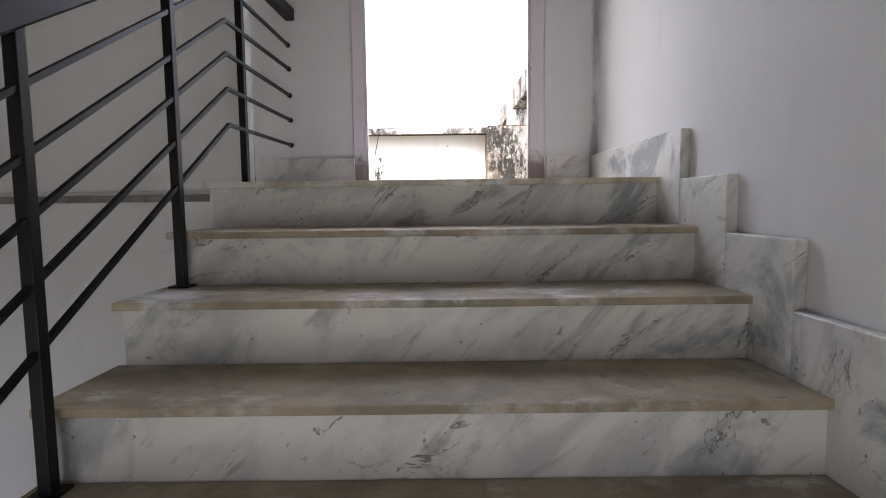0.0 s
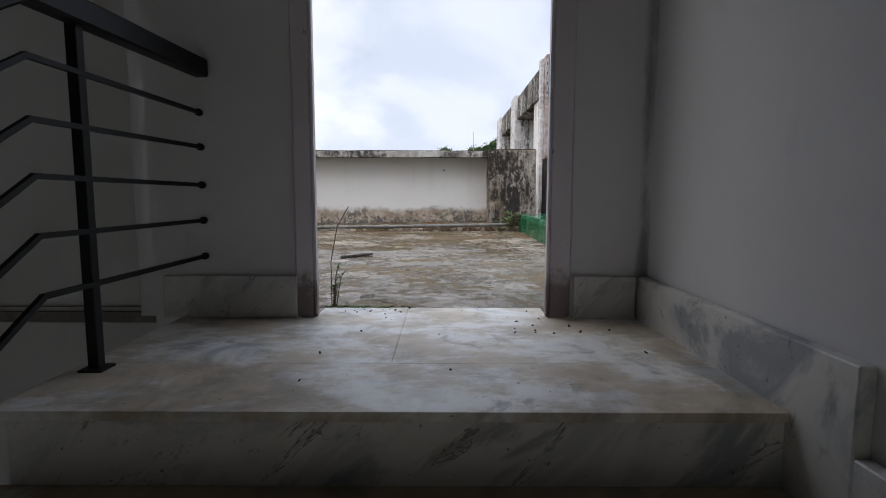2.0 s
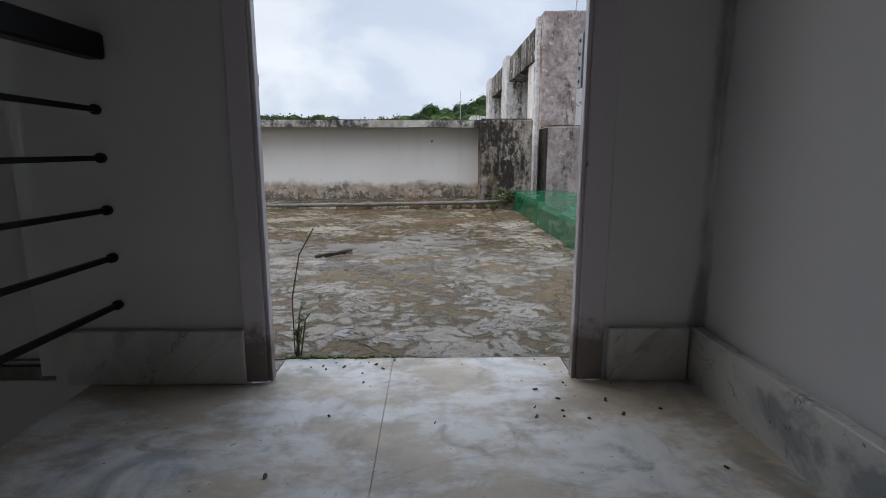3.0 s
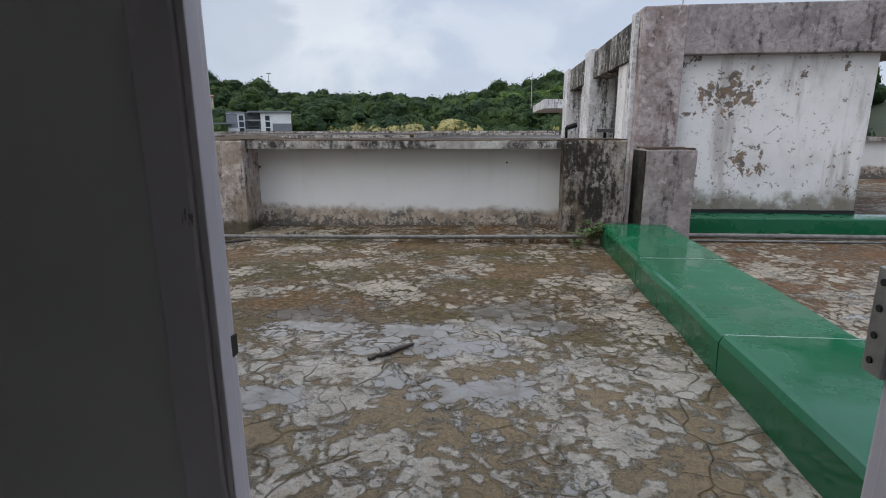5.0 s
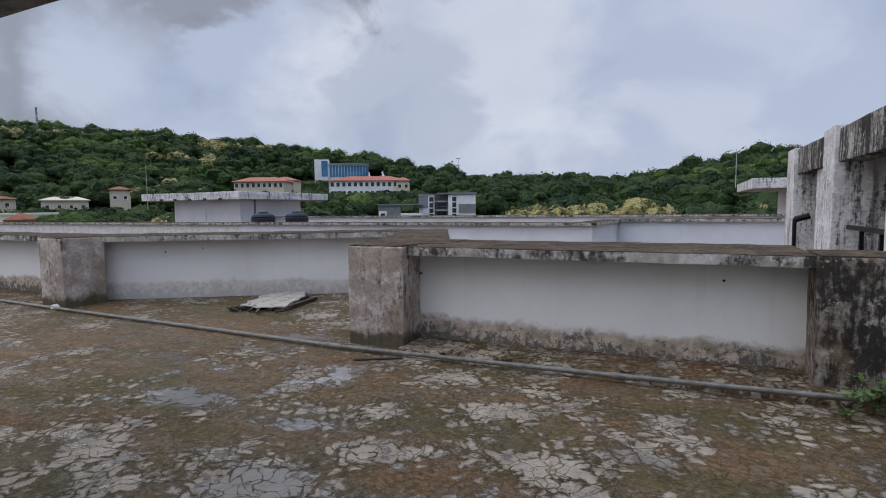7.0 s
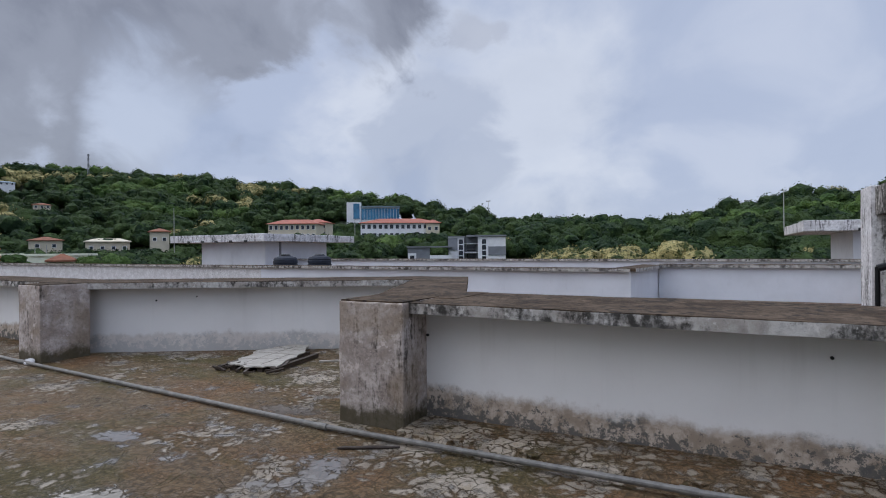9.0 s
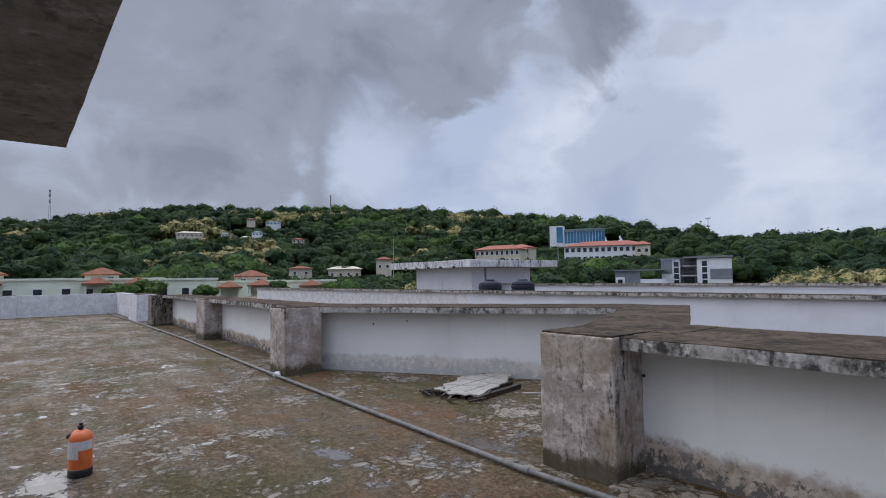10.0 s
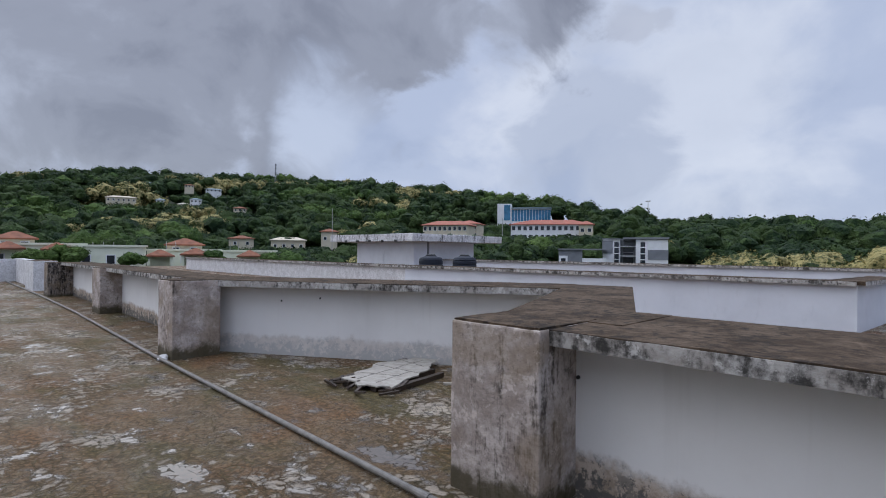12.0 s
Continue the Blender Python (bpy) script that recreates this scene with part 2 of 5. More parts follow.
def make_weathered(name, pale_c, mid_c, black, amount, streak=1.0, tall=0.12, foot=0.0):
    """Rendered concrete with grey blotches and black algae that runs down in streaks."""
    m = Mat(name, 0.9, 0.0, 0.1)
    blot = m.noise(3.4, 8, 0.68, None, 0.3)
    fine = m.noise(19, 7, 0.72)
    run = m.noise(11.0 * streak, 6, 0.62, m.scaled(1.0, 1.0, tall), 0.15)
    wide = m.noise(2.6, 5, 0.6, m.scaled(1.0, 1.0, 0.25), 0.2)
    c = m.mix(m.step(blot, 0.38, 0.62), pale_c, mid_c)
    c = m.mix(m.step(fine, 0.42, 0.66, 0, 0.55), c, tuple(q * 0.6 for q in mid_c))
    grime = m.math("ADD", m.math("ADD", m.math("MULTIPLY", run, 0.42), m.math("MULTIPLY", fine, 0.23)), m.math("MULTIPLY", wide, 0.35))
    algae = m.math("MULTIPLY", m.step(grime, 0.535 - 0.085 * amount, 0.645 - 0.085 * amount), 0.92)
    c = m.mix(algae, c, black)
    lichen = m.step(m.noise(9, 7, 0.7), 0.575, 0.64)
    c = m.mix(m.math("MULTIPLY", lichen, 0.6), c, tuple(min(0.75, q * 1.3) for q in pale_c))
    if foot:
        tan = m.step(m.noise(2.1, 5, 0.6, None, 0.4), 0.48, 0.60, 0, 0.4)
        c = m.mix(tan, c, (0.25, 0.185, 0.115))
        moss = m.step(m.math("SUBTRACT", m.axis(2), m.math("MULTIPLY", m.noise(6, 7, 0.7), foot)), -0.10, 0.02, 0.9, 0)
        c = m.mix(moss, c, m.mix(m.noise(14, 5, 0.7), (0.030, 0.027, 0.014), (0.10, 0.082, 0.045)))
    pits = m.step(m.noise(55, 4, 0.6), 0.62, 0.70)
    c = m.mix(m.math("MULTIPLY", pits, 0.5), c, tuple(q * 0.35 for q in mid_c))
    m.base(c).bump(m.math("ADD", m.math("MULTIPLY", fine, 0.7), blot), 0.55, 0.014)
    return m.m


def make_flaking():
    """White paint that flakes off a tank house wall: one large bare patch, chips, grey runs and a mossy foot."""
    m = Mat("flaking_white_paint", 0.85, 0.0, 0.2)
    blot = m.noise(1.6, 7, 0.62)
    run = m.noise(4.5, 6, 0.62, m.scaled(1, 1, 0.16))
    c = m.mix(m.step(blot, 0.4, 0.75), (0.74, 0.72, 0.715), (0.58, 0.555, 0.55))
    c = m.mix(m.step(run, 0.50, 0.66, 0, 0.6), c, (0.31, 0.27, 0.25))
    flake = m.noise(7.5, 9, 0.74, None, 0.2)
    at = m.t.nodes.new("ShaderNodeMapping")
    at.inputs["Scale"].default_value, at.inputs["Location"].default_value = (1.7, 0, 2.6), (-1.7 * 2.5, 0, -2.6 * 1.45)
    m.t.links.new(m.p, at.inputs[0])
    far = m.t.nodes.new("ShaderNodeVectorMath")
    far.operation = "LENGTH"
    m.t.links.new(at.outputs[0], far.inputs[0])
    bare = m.math("MAXIMUM", m.step(far.outputs["Value"], 1.2, 0.0, 0.0, 0.17), m.step(m.noise(1.5, 4, 0.55), 0.50, 0.66, 0.0, 0.12))
    patch = m.step(m.math("ADD", flake, bare), 0.635, 0.655)
    c = m.mix(m.math("MULTIPLY", patch, 0.9), c, m.mix(m.step(m.noise(9, 5, 0.65), 0.42, 0.58), (0.20, 0.125, 0.065), (0.095, 0.078, 0.066)))
    chips = m.step(m.math("ADD", m.noise(17, 7, 0.72), m.math("MULTIPLY", m.noise(2.2, 3), 0.12)), 0.665, 0.69)
    c = m.mix(m.math("MULTIPLY", chips, 0.75), c, (0.14, 0.12, 0.105))
    moss = m.step(m.math("SUBTRACT", m.axis(2), m.math("MULTIPLY", m.noise(4, 7, 0.7), 0.75)), 0.10, -0.12, 0, 0.8)
    c = m.mix(moss, c, m.mix(m.noise(14, 5, 0.7), (0.07, 0.06, 0.035), (0.20, 0.165, 0.105)))
    m.base(c).bump(m.math("SUBTRACT", m.noise(22, 5), m.math("MULTIPLY", patch, 0.8)), 0.4, 0.006)
    return m.m


def make_parapet_white(name="parapet_white", foot=0.88):
    """White wash with a ragged tide mark of mud and algae on its foot."""
    m = Mat(name, 0.85, 0.0, 0.15)
    z = m.axis(2)
    c = m.mix(m.step(m.noise(0.9, 5, 0.6), 0.35, 0.75, 0, 0.5), (0.76, 0.745, 0.725), (0.62, 0.60, 0.58))
    c = m.mix(m.math("MULTIPLY", m.step(m.noise(5.5, 5, 0.6, m.scaled(1, 1, 0.06)), 0.55, 0.70), m.step(z, 0.2, 0.9, 0.05, 0.16)), c, (0.42, 0.39, 0.35))
    edge = m.math("ADD", m.math("MULTIPLY", m.noise(1.1, 6, 0.6, m.scaled(1, 1, 0.5)), 0.27), m.math("MULTIPLY", m.noise(9, 7, 0.7), 0.16))
    over = m.math("SUBTRACT", z, edge)
    tide = m.step(over, -0.01, 0.075, 1, 0)
    mud = m.mix(m.step(m.noise(8, 7, 0.72), 0.42, 0.60), (0.46, 0.37, 0.29), (0.25, 0.18, 0.12))
    mud = m.mix(m.math("MULTIPLY", m.step(over, -0.02, 0.03), 0.6), mud, (0.33, 0.26, 0.20))
    crust = m.step(m.math("ADD", m.math("MULTIPLY", over, 0.9), m.noise(12, 8, 0.76)), 0.375, 0.43, 0.95, 0)
    mud = m.mix(crust, mud, (0.035, 0.028, 0.019))
    black = m.math("MULTIPLY", m.step(m.noise(15, 6, 0.7), 0.48, 0.55), m.step(m.noise(1.4, 3), 0.48, 0.60))
    mud = m.mix(m.math("MULTIPLY", black, 0.9), mud, (0.025, 0.024, 0.02))
    c = m.mix(m.math("MULTIPLY", tide, foot), c, mud)
    m.base(c).bump(m.noise(30, 4), 0.15, 0.005)
    return m.m


PUDDLES = [(-1.0, 2.97, 0.60, 0.20), (-0.35, 2.96, 0.45, 0.14), (0.22, 3.10, 0.50, 0.17), (-2.1, 2.90, 0.34, 0.14), (-1.15, 3.16, 0.36, 0.18), (0.08, 3.34, 0.34, 0.20),
           (-0.32, 2.74, 0.62, 0.15), (-2.72, 4.62, 0.22, 0.36), (-3.45, 3.74, 0.55, 0.20), (-0.98, 2.16, 0.30, 0.13), (-0.1, 2.30, 0.50, 0.16), (-2.0, 3.08, 0.36, 0.16),
           (-2.4, 3.68, 0.34, 0.13), (-5.35, 2.60, 0.50, 0.24), (-4.5, 4.40, 0.34, 0.13), (-3.85, 5.50, 0.40, 0.14)]


def make_screed(name, red=0.0, mossy=1.0, pools=True):
    """Old roof screed: crazed into pale plates, brown moss in the gaps and over them, rain standing in the hollows."""
    m = Mat(name, 0.7)
    warp = m.warped(0.22, 5.0)
    crack = m.voronoi(10.0, vec=warp)
    hair = m.voronoi(3.1, vec=m.warped(0.55, 2.6))
    low = m.noise(0.5, 4, 0.55, m.scaled(0.7, 1.3, 1.0), 0.5)
    mid = m.noise(1.9, 7, 0.64, None, 0.3)
    ragged = m.noise(8.0, 8, 0.74)
    grain = m.noise(26, 6, 0.74)
    door = m.math("MULTIPLY", m.step(m.math("ADD", m.axis(1), m.math("MULTIPLY", mid, 1.6)), 4.1, 3.2), m.step(m.math("ADD", m.axis(0), m.math("MULTIPLY", mid, 1.2)), -1.4, -0.5))
    # how far the moss has closed over the plates
    moss = m.math("ADD", m.math("MULTIPLY", m.math("SUBTRACT", mid, 0.5), 2.4), m.math("MULTIPLY", m.math("SUBTRACT", low, 0.47), 1.3))
    thr = m.math("ADD", m.math("SUBTRACT", 0.14, m.math("MULTIPLY", door, 0.16)), moss)
    thr = m.math("ADD", thr, m.step(m.axis(0), -2.2, -5.5, 0.0, 0.17))
    held = m.math("SUBTRACT", m.math("ADD", crack, m.math("MULTIPLY", m.math("SUBTRACT", ragged, 0.5), 1.1)), thr)
    held = m.math("ADD", held, m.math("MULTIPLY", m.math("SUBTRACT", grain, 0.5), 0.75))
    pale = m.step(held, -0.09, 0.12)
    olive = m.step(m.noise(0.7, 6, 0.62, m.scaled(0.6, 1.4, 1.0), 0.3), 0.46, 0.60, 0, 0.85 * mossy)
    rust = m.step(m.noise(1.1, 5, 0.6), 0.46, 0.62, 0, 0.75)
    soil = m.mix(rust, (0.160 + 0.03 * red, 0.105, 0.056), (0.185 + 0.03 * red, 0.096, 0.042))
    soil = m.mix(olive, soil, (0.098, 0.080, 0.030))
    soil = m.mix(m.step(m.math("ADD", m.math("MULTIPLY", grain, 0.6), m.math("MULTIPLY", ragged, 0.4)), 0.54, 0.42, 0, 0.85), soil, m.mix(olive, (0.052, 0.034, 0.018), (0.036, 0.030, 0.012)))
    soil = m.mix(m.step(grain, 0.55, 0.66, 0, 0.5), soil, (0.26, 0.205, 0.135))
    stone = m.mix(m.step(m.noise(3.4, 6, 0.66), 0.36, 0.64), (0.40, 0.34, 0.265), (0.245, 0.198, 0.145))
    # paler screed by the door, its colour lifted further in place of wet sheen
    stone = m.mix(m.math("MULTIPLY", door, 0.6), stone, m.mix(m.step(m.noise(4.2, 7, 0.68, None, 0.4), 0.42, 0.58), (0.47, 0.435, 0.385), (0.33, 0.295, 0.245)))
    stone = m.mix(m.step(m.noise(11, 7, 0.72), 0.53, 0.63, 0, 0.55), stone, (0.27, 0.20, 0.115))
    stone = m.mix(m.math("MULTIPLY", m.random(), 0.25), stone, (0.34, 0.30, 0.25))
    # the soil there has the same sheen mixed into its base colour
    soil = m.mix(m.math("MULTIPLY", door, 0.65), soil, (0.27, 0.205, 0.13))
    c = m.mix(pale, soil, stone)
    line = m.math("MULTIPLY", m.step(hair, 0.022, 0.004), m.step(m.noise(1.6, 4), 0.44, 0.56))
    gap = m.math("MULTIPLY", m.step(m.math("ADD", crack, m.math("MULTIPLY", m.math("SUBTRACT", grain, 0.5), 0.10)), 0.055, 0.005), m.math("SUBTRACT", 0.75, m.math("MULTIPLY", door, 0.5)))
    c = m.mix(gap, c, m.mix(olive, (0.050, 0.036, 0.020), (0.040, 0.036, 0.014)))
    c = m.mix(m.math("MULTIPLY", line, 0.8), c, (0.085, 0.065, 0.030))
    c = m.mix(m.step(m.noise(70, 4, 0.7), 0.55, 0.64, 0, 0.5), c, (0.05, 0.038, 0.026))
    hollow = m.math("SUBTRACT", m.math("MULTIPLY", m.math("SUBTRACT", mid, 0.5), -1.6), 0.33)
    if pools:
        for cx, cy, rx, ry in PUDDLES:
            at = m.t.nodes.new("ShaderNodeMapping")
            at.vector_type = "POINT"
            at.inputs["Scale"].default_value = (1 / rx, 1 / ry, 0)
            at.inputs["Location"].default_value = (-cx / rx, -cy / ry, 0)
            m.t.links.new(m.p, at.inputs[0])
            far = m.t.nodes.new("ShaderNodeVectorMath")
            far.operation = "LENGTH"
            m.t.links.new(at.outputs[0], far.inputs[0])
            hollow = m.math("MAXIMUM", hollow, m.math("SUBTRACT", 0.85, far.outputs["Value"]))
    depth = m.math("ADD", hollow, m.math("MULTIPLY", m.math("SUBTRACT", ragged, 0.5), 3.0))
    depth = m.math("ADD", depth, m.math("MULTIPLY", m.math("SUBTRACT", m.noise(3.3, 5, 0.6), 0.5), 2.4))
    depth = m.math("SUBTRACT", depth, m.step(crack, 0.0, 0.10, 0.4, 0.0))
    film = m.step(depth, 0.0, 0.10)
    damp = m.step(depth, -0.55, 0.0)
    c = m.mix(m.math("MULTIPLY", damp, 0.35), c, m.mix(0.5, c, (0.06, 0.05, 0.04)))
    c = m.mix(m.math("MULTIPLY", film, 0.6), c, (0.17, 0.16, 0.15))
    rough = m.math("SUBTRACT", m.math("SUBTRACT", m.step(m.noise(1.2, 6, 0.65, m.scaled(0.5, 1.6, 1.0)), 0.38, 0.62, 0.45, 0.78), m.math("MULTIPLY", m.math("MULTIPLY", pale, door), 0.38)), m.math("ADD", m.math("MULTIPLY", damp, 0.16), m.math("MULTIPLY", film, 0.7)))
    m.base(c).rough(m.math("MAXIMUM", 0.04, rough))
    m.put(m.b.inputs["Specular IOR Level"], m.math("ADD", m.math("ADD", 0.14, m.math("MULTIPLY", damp, 0.10)), m.math("ADD", m.math("MULTIPLY", film, 0.42), m.math("MULTIPLY", m.math("MULTIPLY", pale, door), 0.40))))
    h = m.math("ADD", m.math("MULTIPLY", grain, 0.9), m.math("MULTIPLY", pale, 0.7))
    h = m.math("SUBTRACT", m.math("ADD", h, m.math("MULTIPLY", ragged, 0.8)), m.math("MULTIPLY", line, 0.6))
    m.bump(m.math("MULTIPLY", h, m.math("SUBTRACT", 1.0, film)), 0.9, 0.014)
    return m.m


def make_green():
    m = Mat("wet_green_enamel", 0.2)
    c = m.mix(m.noise(3.0, 5, 0.6), (0.004, 0.082, 0.034), (0.010, 0.135, 0.060))
    c = m.mix(m.step(m.noise(8, 6, 0.7), 0.60, 0.74, 0, 0.55), c, (0.018, 0.05, 0.03))
    m.base(c).rough(m.step(m.noise(2.2, 5, 0.6), 0.42, 0.6, 0.08, 0.4)).bump(m.noise(9, 4), 0.12, 0.006)
    return m.m


def make_plain(name, colour, rough=0.7, metal=0.0, vary=0.25, scale=8.0):
    m = Mat(name, rough, metal)
    m.base(m.mix(m.step(m.noise(scale, 5, 0.6), 0.3, 0.75, 0, 1), colour, tuple(q * (1 - vary) for q in colour)))
    m.bump(m.noise(scale * 5, 3), 0.08, 0.003)
    return m.m


def make_leaf(name, dark_c, light_c, flower=None):
    """Foliage seen from afar: trees of differing green, clumps, leaf speckle, and blossom where the tree flowers."""
    m = Mat(name, 0.8, spec=0.15)
    r = m.random(island=True)
    tree = m.noise(0.11, 3, 0.6)
    clump = m.noise(0.55, 4, 0.62)
    speck = m.noise(2.6, 3, 0.7)
    c = m.mix(m.step(tree, 0.40, 0.60), dark_c, light_c)
    c = m.mix(m.step(speck, 0.46, 0.62, 0, 0.6), c, tuple(q * 0.35 for q in dark_c))
    c = m.mix(m.math("MULTIPLY", m.step(clump, 0.48, 0.62), m.math("MULTIPLY", r, 0.7)), c, tuple(q * 1.6 for q in light_c))
    if flower:
        c = m.mix(m.math("MULTIPLY", m.step(m.math("ADD", clump, m.math("MULTIPLY", r, 0.16)), 0.49, 0.62, 0, 0.88), m.step(speck, 0.66, 0.50)), c, flower)
    m.base(c).bump(m.math("ADD", speck, m.math("MULTIPLY", clump, 1.5)), 0.8, 0.6)
    return m.m


MARBLE = make_marble("veined_marble", 0.0)
TREAD = make_marble("stained_marble", 0.9)
LANDING = make_marble("landing_marble", 0.62, 1.24)
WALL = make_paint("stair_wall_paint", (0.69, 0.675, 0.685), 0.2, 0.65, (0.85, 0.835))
JAMB = make_paint("lilac_gloss_paint", (0.70, 0.645, 0.69), 0.3, 0.35, None, 0.16)
IRON = make_plain("black_painted_iron", (0.006, 0.006, 0.007), 0.42, 0.0, 0.3, 20)
IRON.node_tree.nodes["Principled BSDF"].inputs["Specular IOR Level"].default_value = 0.22
PIER = make_weathered("weathered_pier", (0.52, 0.455, 0.415), (0.32, 0.265, 0.23), (0.060, 0.050, 0.042), 0.12, 1.9, 0.18, 0.36)
BLACK_PIER = make_weathered("algae_black_pier", (0.37, 0.325, 0.29), (0.205, 0.170, 0.145), (0.018, 0.016, 0.014), 0.95, 2.0, 0.30, 0.2)
GREY_PIER = make_weathered("grey_pier", (0.40, 0.345, 0.335), (0.26, 0.22, 0.215), (0.05, 0.046, 0.044), 0.25, 1.6, 0.2)
COPING = make_weathered("coping_concrete", (0.125, 0.090, 0.062), (0.055, 0.038, 0.025), (0.025, 0.021, 0.017), 0.6, 1.0, 1.0)
COPING_EDGE = make_weathered("coping_edge", (0.52, 0.50, 0.47), (0.34, 0.31, 0.28), (0.03, 0.028, 0.025), 0.85, 1.0, 0.55)
SOOT = make_weathered("black_algae_crust", (0.06, 0.055, 0.048), (0.03, 0.027, 0.023), (0.012, 0.011, 0.010), 0.6)
BEAM = make_weathered("sooty_beam", (0.36, 0.32, 0.315), (0.23, 0.20, 0.20), (0.045, 0.042, 0.038), 0.35, 1.2, 0.2)
COLUMN = make_weathered("peeling_column", (0.46, 0.40, 0.395), (0.255, 0.20, 0.19), (0.05, 0.043, 0.040), 0.45, 1.2, 0.2)
STREAKED = make_weathered("streaked_white", (0.74, 0.73, 0.74), (0.56, 0.545, 0.55), (0.035, 0.033, 0.03), 0.5, 1.8, 0.10)
SIDE_BEAM = make_weathered("black_streaked_beam", (0.48, 0.46, 0.44), (0.24, 0.22, 0.20), (0.018, 0.017, 0.015), 1.35, 1.4, 0.10)
FLAKING = make_flaking()
PARAPET = make_parapet_white()
PARAPET_PALE = make_parapet_white("parapet_white_cleaner", 0.42)
ROOF_WHITE = make_paint("roof_white", (0.66, 0.68, 0.73), 0.25)
SLAB = make_weathered("canopy_concrete", (0.30, 0.28, 0.265), (0.22, 0.205, 0.19), (0.10, 0.095, 0.09), 0.2, 0.5)
END_WALL = make_weathered("mildewed_end_wall", (0.72, 0.71, 0.71), (0.58, 0.565, 0.56), (0.16, 0.15, 0.145), -0.3, 0.5, 0.5)
FLOOR = make_screed("crazed_screed")
FLOOR_RED = make_screed("red_screed", 1.0, 0.4, False)
STRIP = make_screed("drain_screed", 0.0, 0.5, False)
GREEN = make_green()
PIPE = make_plain("grey_pvc", (0.19, 0.178, 0.16), 0.5, 0, 0.5, 14)
WOODBARK = make_plain("wet_wood", (0.05, 0.033, 0.022), 0.5, 0, 0.5, 30)
BOARD = make_plain("bleached_board", (0.40, 0.365, 0.31), 0.7, 0, 0.35, 12)
ORANGE = make_plain("orange_enamel", (0.75, 0.165, 0.04), 0.35, 0, 0.25, 16)
LABEL = make_plain("paper_label", (0.62, 0.61, 0.60), 0.6, 0, 0.25, 30)
BLACK = make_plain("black_plastic", (0.012, 0.012, 0.013), 0.45, 0, 0.3, 20)
STEEL = make_plain("dull_steel", (0.42, 0.42, 0.41), 0.4, 0.8, 0.3, 25)
TANK = make_plain("blue_black_tank", (0.008, 0.013, 0.026), 0.75, 0, 0.3, 6)
CREAM = make_plain("cream_wall", (0.62, 0.55, 0.42), 0.8, 0, 0.15, 0.6)
PALE_GREEN = make_plain("pale_green_wall", (0.80, 0.81, 0.64), 0.8, 0, 0.15, 0.5)
WHITE = make_plain("white_wall", (0.80, 0.80, 0.81), 0.8, 0, 0.15, 0.5)
GREYWALL = make_plain("grey_panel", (0.20, 0.21, 0.23), 0.7, 0, 0.2, 0.7)
TILE_ROOF = make_plain("red_tile_roof", (0.25, 0.088, 0.042), 0.8, 0, 0.45, 1.2)
ORANGE_ROOF = make_plain("orange_sheet_roof", (0.36, 0.11, 0.065), 0.7, 0, 0.3, 0.8)
BLUE_ROOF = make_plain("blue_grey_roof", (0.20, 0.27, 0.31), 0.6, 0, 0.25, 0.6)
GLASS = make_plain("dark_window_glass", (0.03, 0.035, 0.045), 0.12, 0, 0.4, 0.8)
BLUE_GLASS = make_plain("blue_curtain_glass", (0.05, 0.22, 0.38), 0.12, 0, 0.5, 0.25)
LEAF = make_leaf("forest_leaf", (0.013, 0.031, 0.011), (0.044, 0.072, 0.020))
LEAF_Y = make_leaf("flowering_leaf", (0.032, 0.052, 0.015), (0.066, 0.084, 0.024), (0.42, 0.35, 0.15))
LEAF_L = make_leaf("bright_leaf", (0.04, 0.08, 0.018), (0.08, 0.125, 0.03))
SOIL = make_plain("forest_soil", (0.03, 0.04, 0.018), 0.95, 0, 0.4, 0.05)

# ---- building helpers ----


def box(bm, x0, x1, y0, y1, z0, z1):
    v = [bm.verts.new((x, y, z)) for z in (z0, z1) for y in (y0, y1) for x in (x0, x1)]
    for a in ((0, 2, 3, 1), (4, 5, 7, 6), (0, 1, 5, 4), (1, 3, 7, 5), (3, 2, 6, 7), (2, 0, 4, 6)):
        bm.faces.new([v[i] for i in a])
    return v


def prism(bm, pts, z0, z1):
    """An upright prism on a polygon that runs anticlockwise."""
    lo = [bm.verts.new((x, y, z0)) for x, y in pts]
    hi = [bm.verts.new((x, y, z1)) for x, y in pts]
    bm.faces.new(lo[::-1]), bm.faces.new(hi)
    n = len(pts)
    for i in range(n):
        bm.faces.new((lo[i], lo[(i + 1) % n], hi[(i + 1) % n], hi[i]))


def side_prism(bm, pts, x0, x1):
    """A prism along x on a polygon of (y, z)."""
    a = [bm.verts.new((x0, y, z)) for y, z in pts]
    b = [bm.verts.new((x1, y, z)) for y, z in pts]
    bm.faces.new(a), bm.faces.new(b[::-1])
    n = len(pts)
    for i in range(n):
        bm.faces.new((a[(i + 1) % n], a[i], b[i], b[(i + 1) % n]))


def soften(bm, width, segments=2):
    bmesh.ops.bevel(bm, geom=list(bm.edges), offset=width, segments=segments, affect="EDGES", profile=0.6)


def rough_up(bm, cuts, amount, scale=3.0):
    """Cut a block up and push its skin about, for cast and worn edges."""
    bmesh.ops.subdivide_edges(bm, edges=list(bm.edges), cuts=cuts, use_grid_fill=True)
    for v in bm.verts:
        v.co += noise.noise_vector(v.co * scale) * amount + noise.noise_vector(v.co * scale * 4) * amount * 0.4


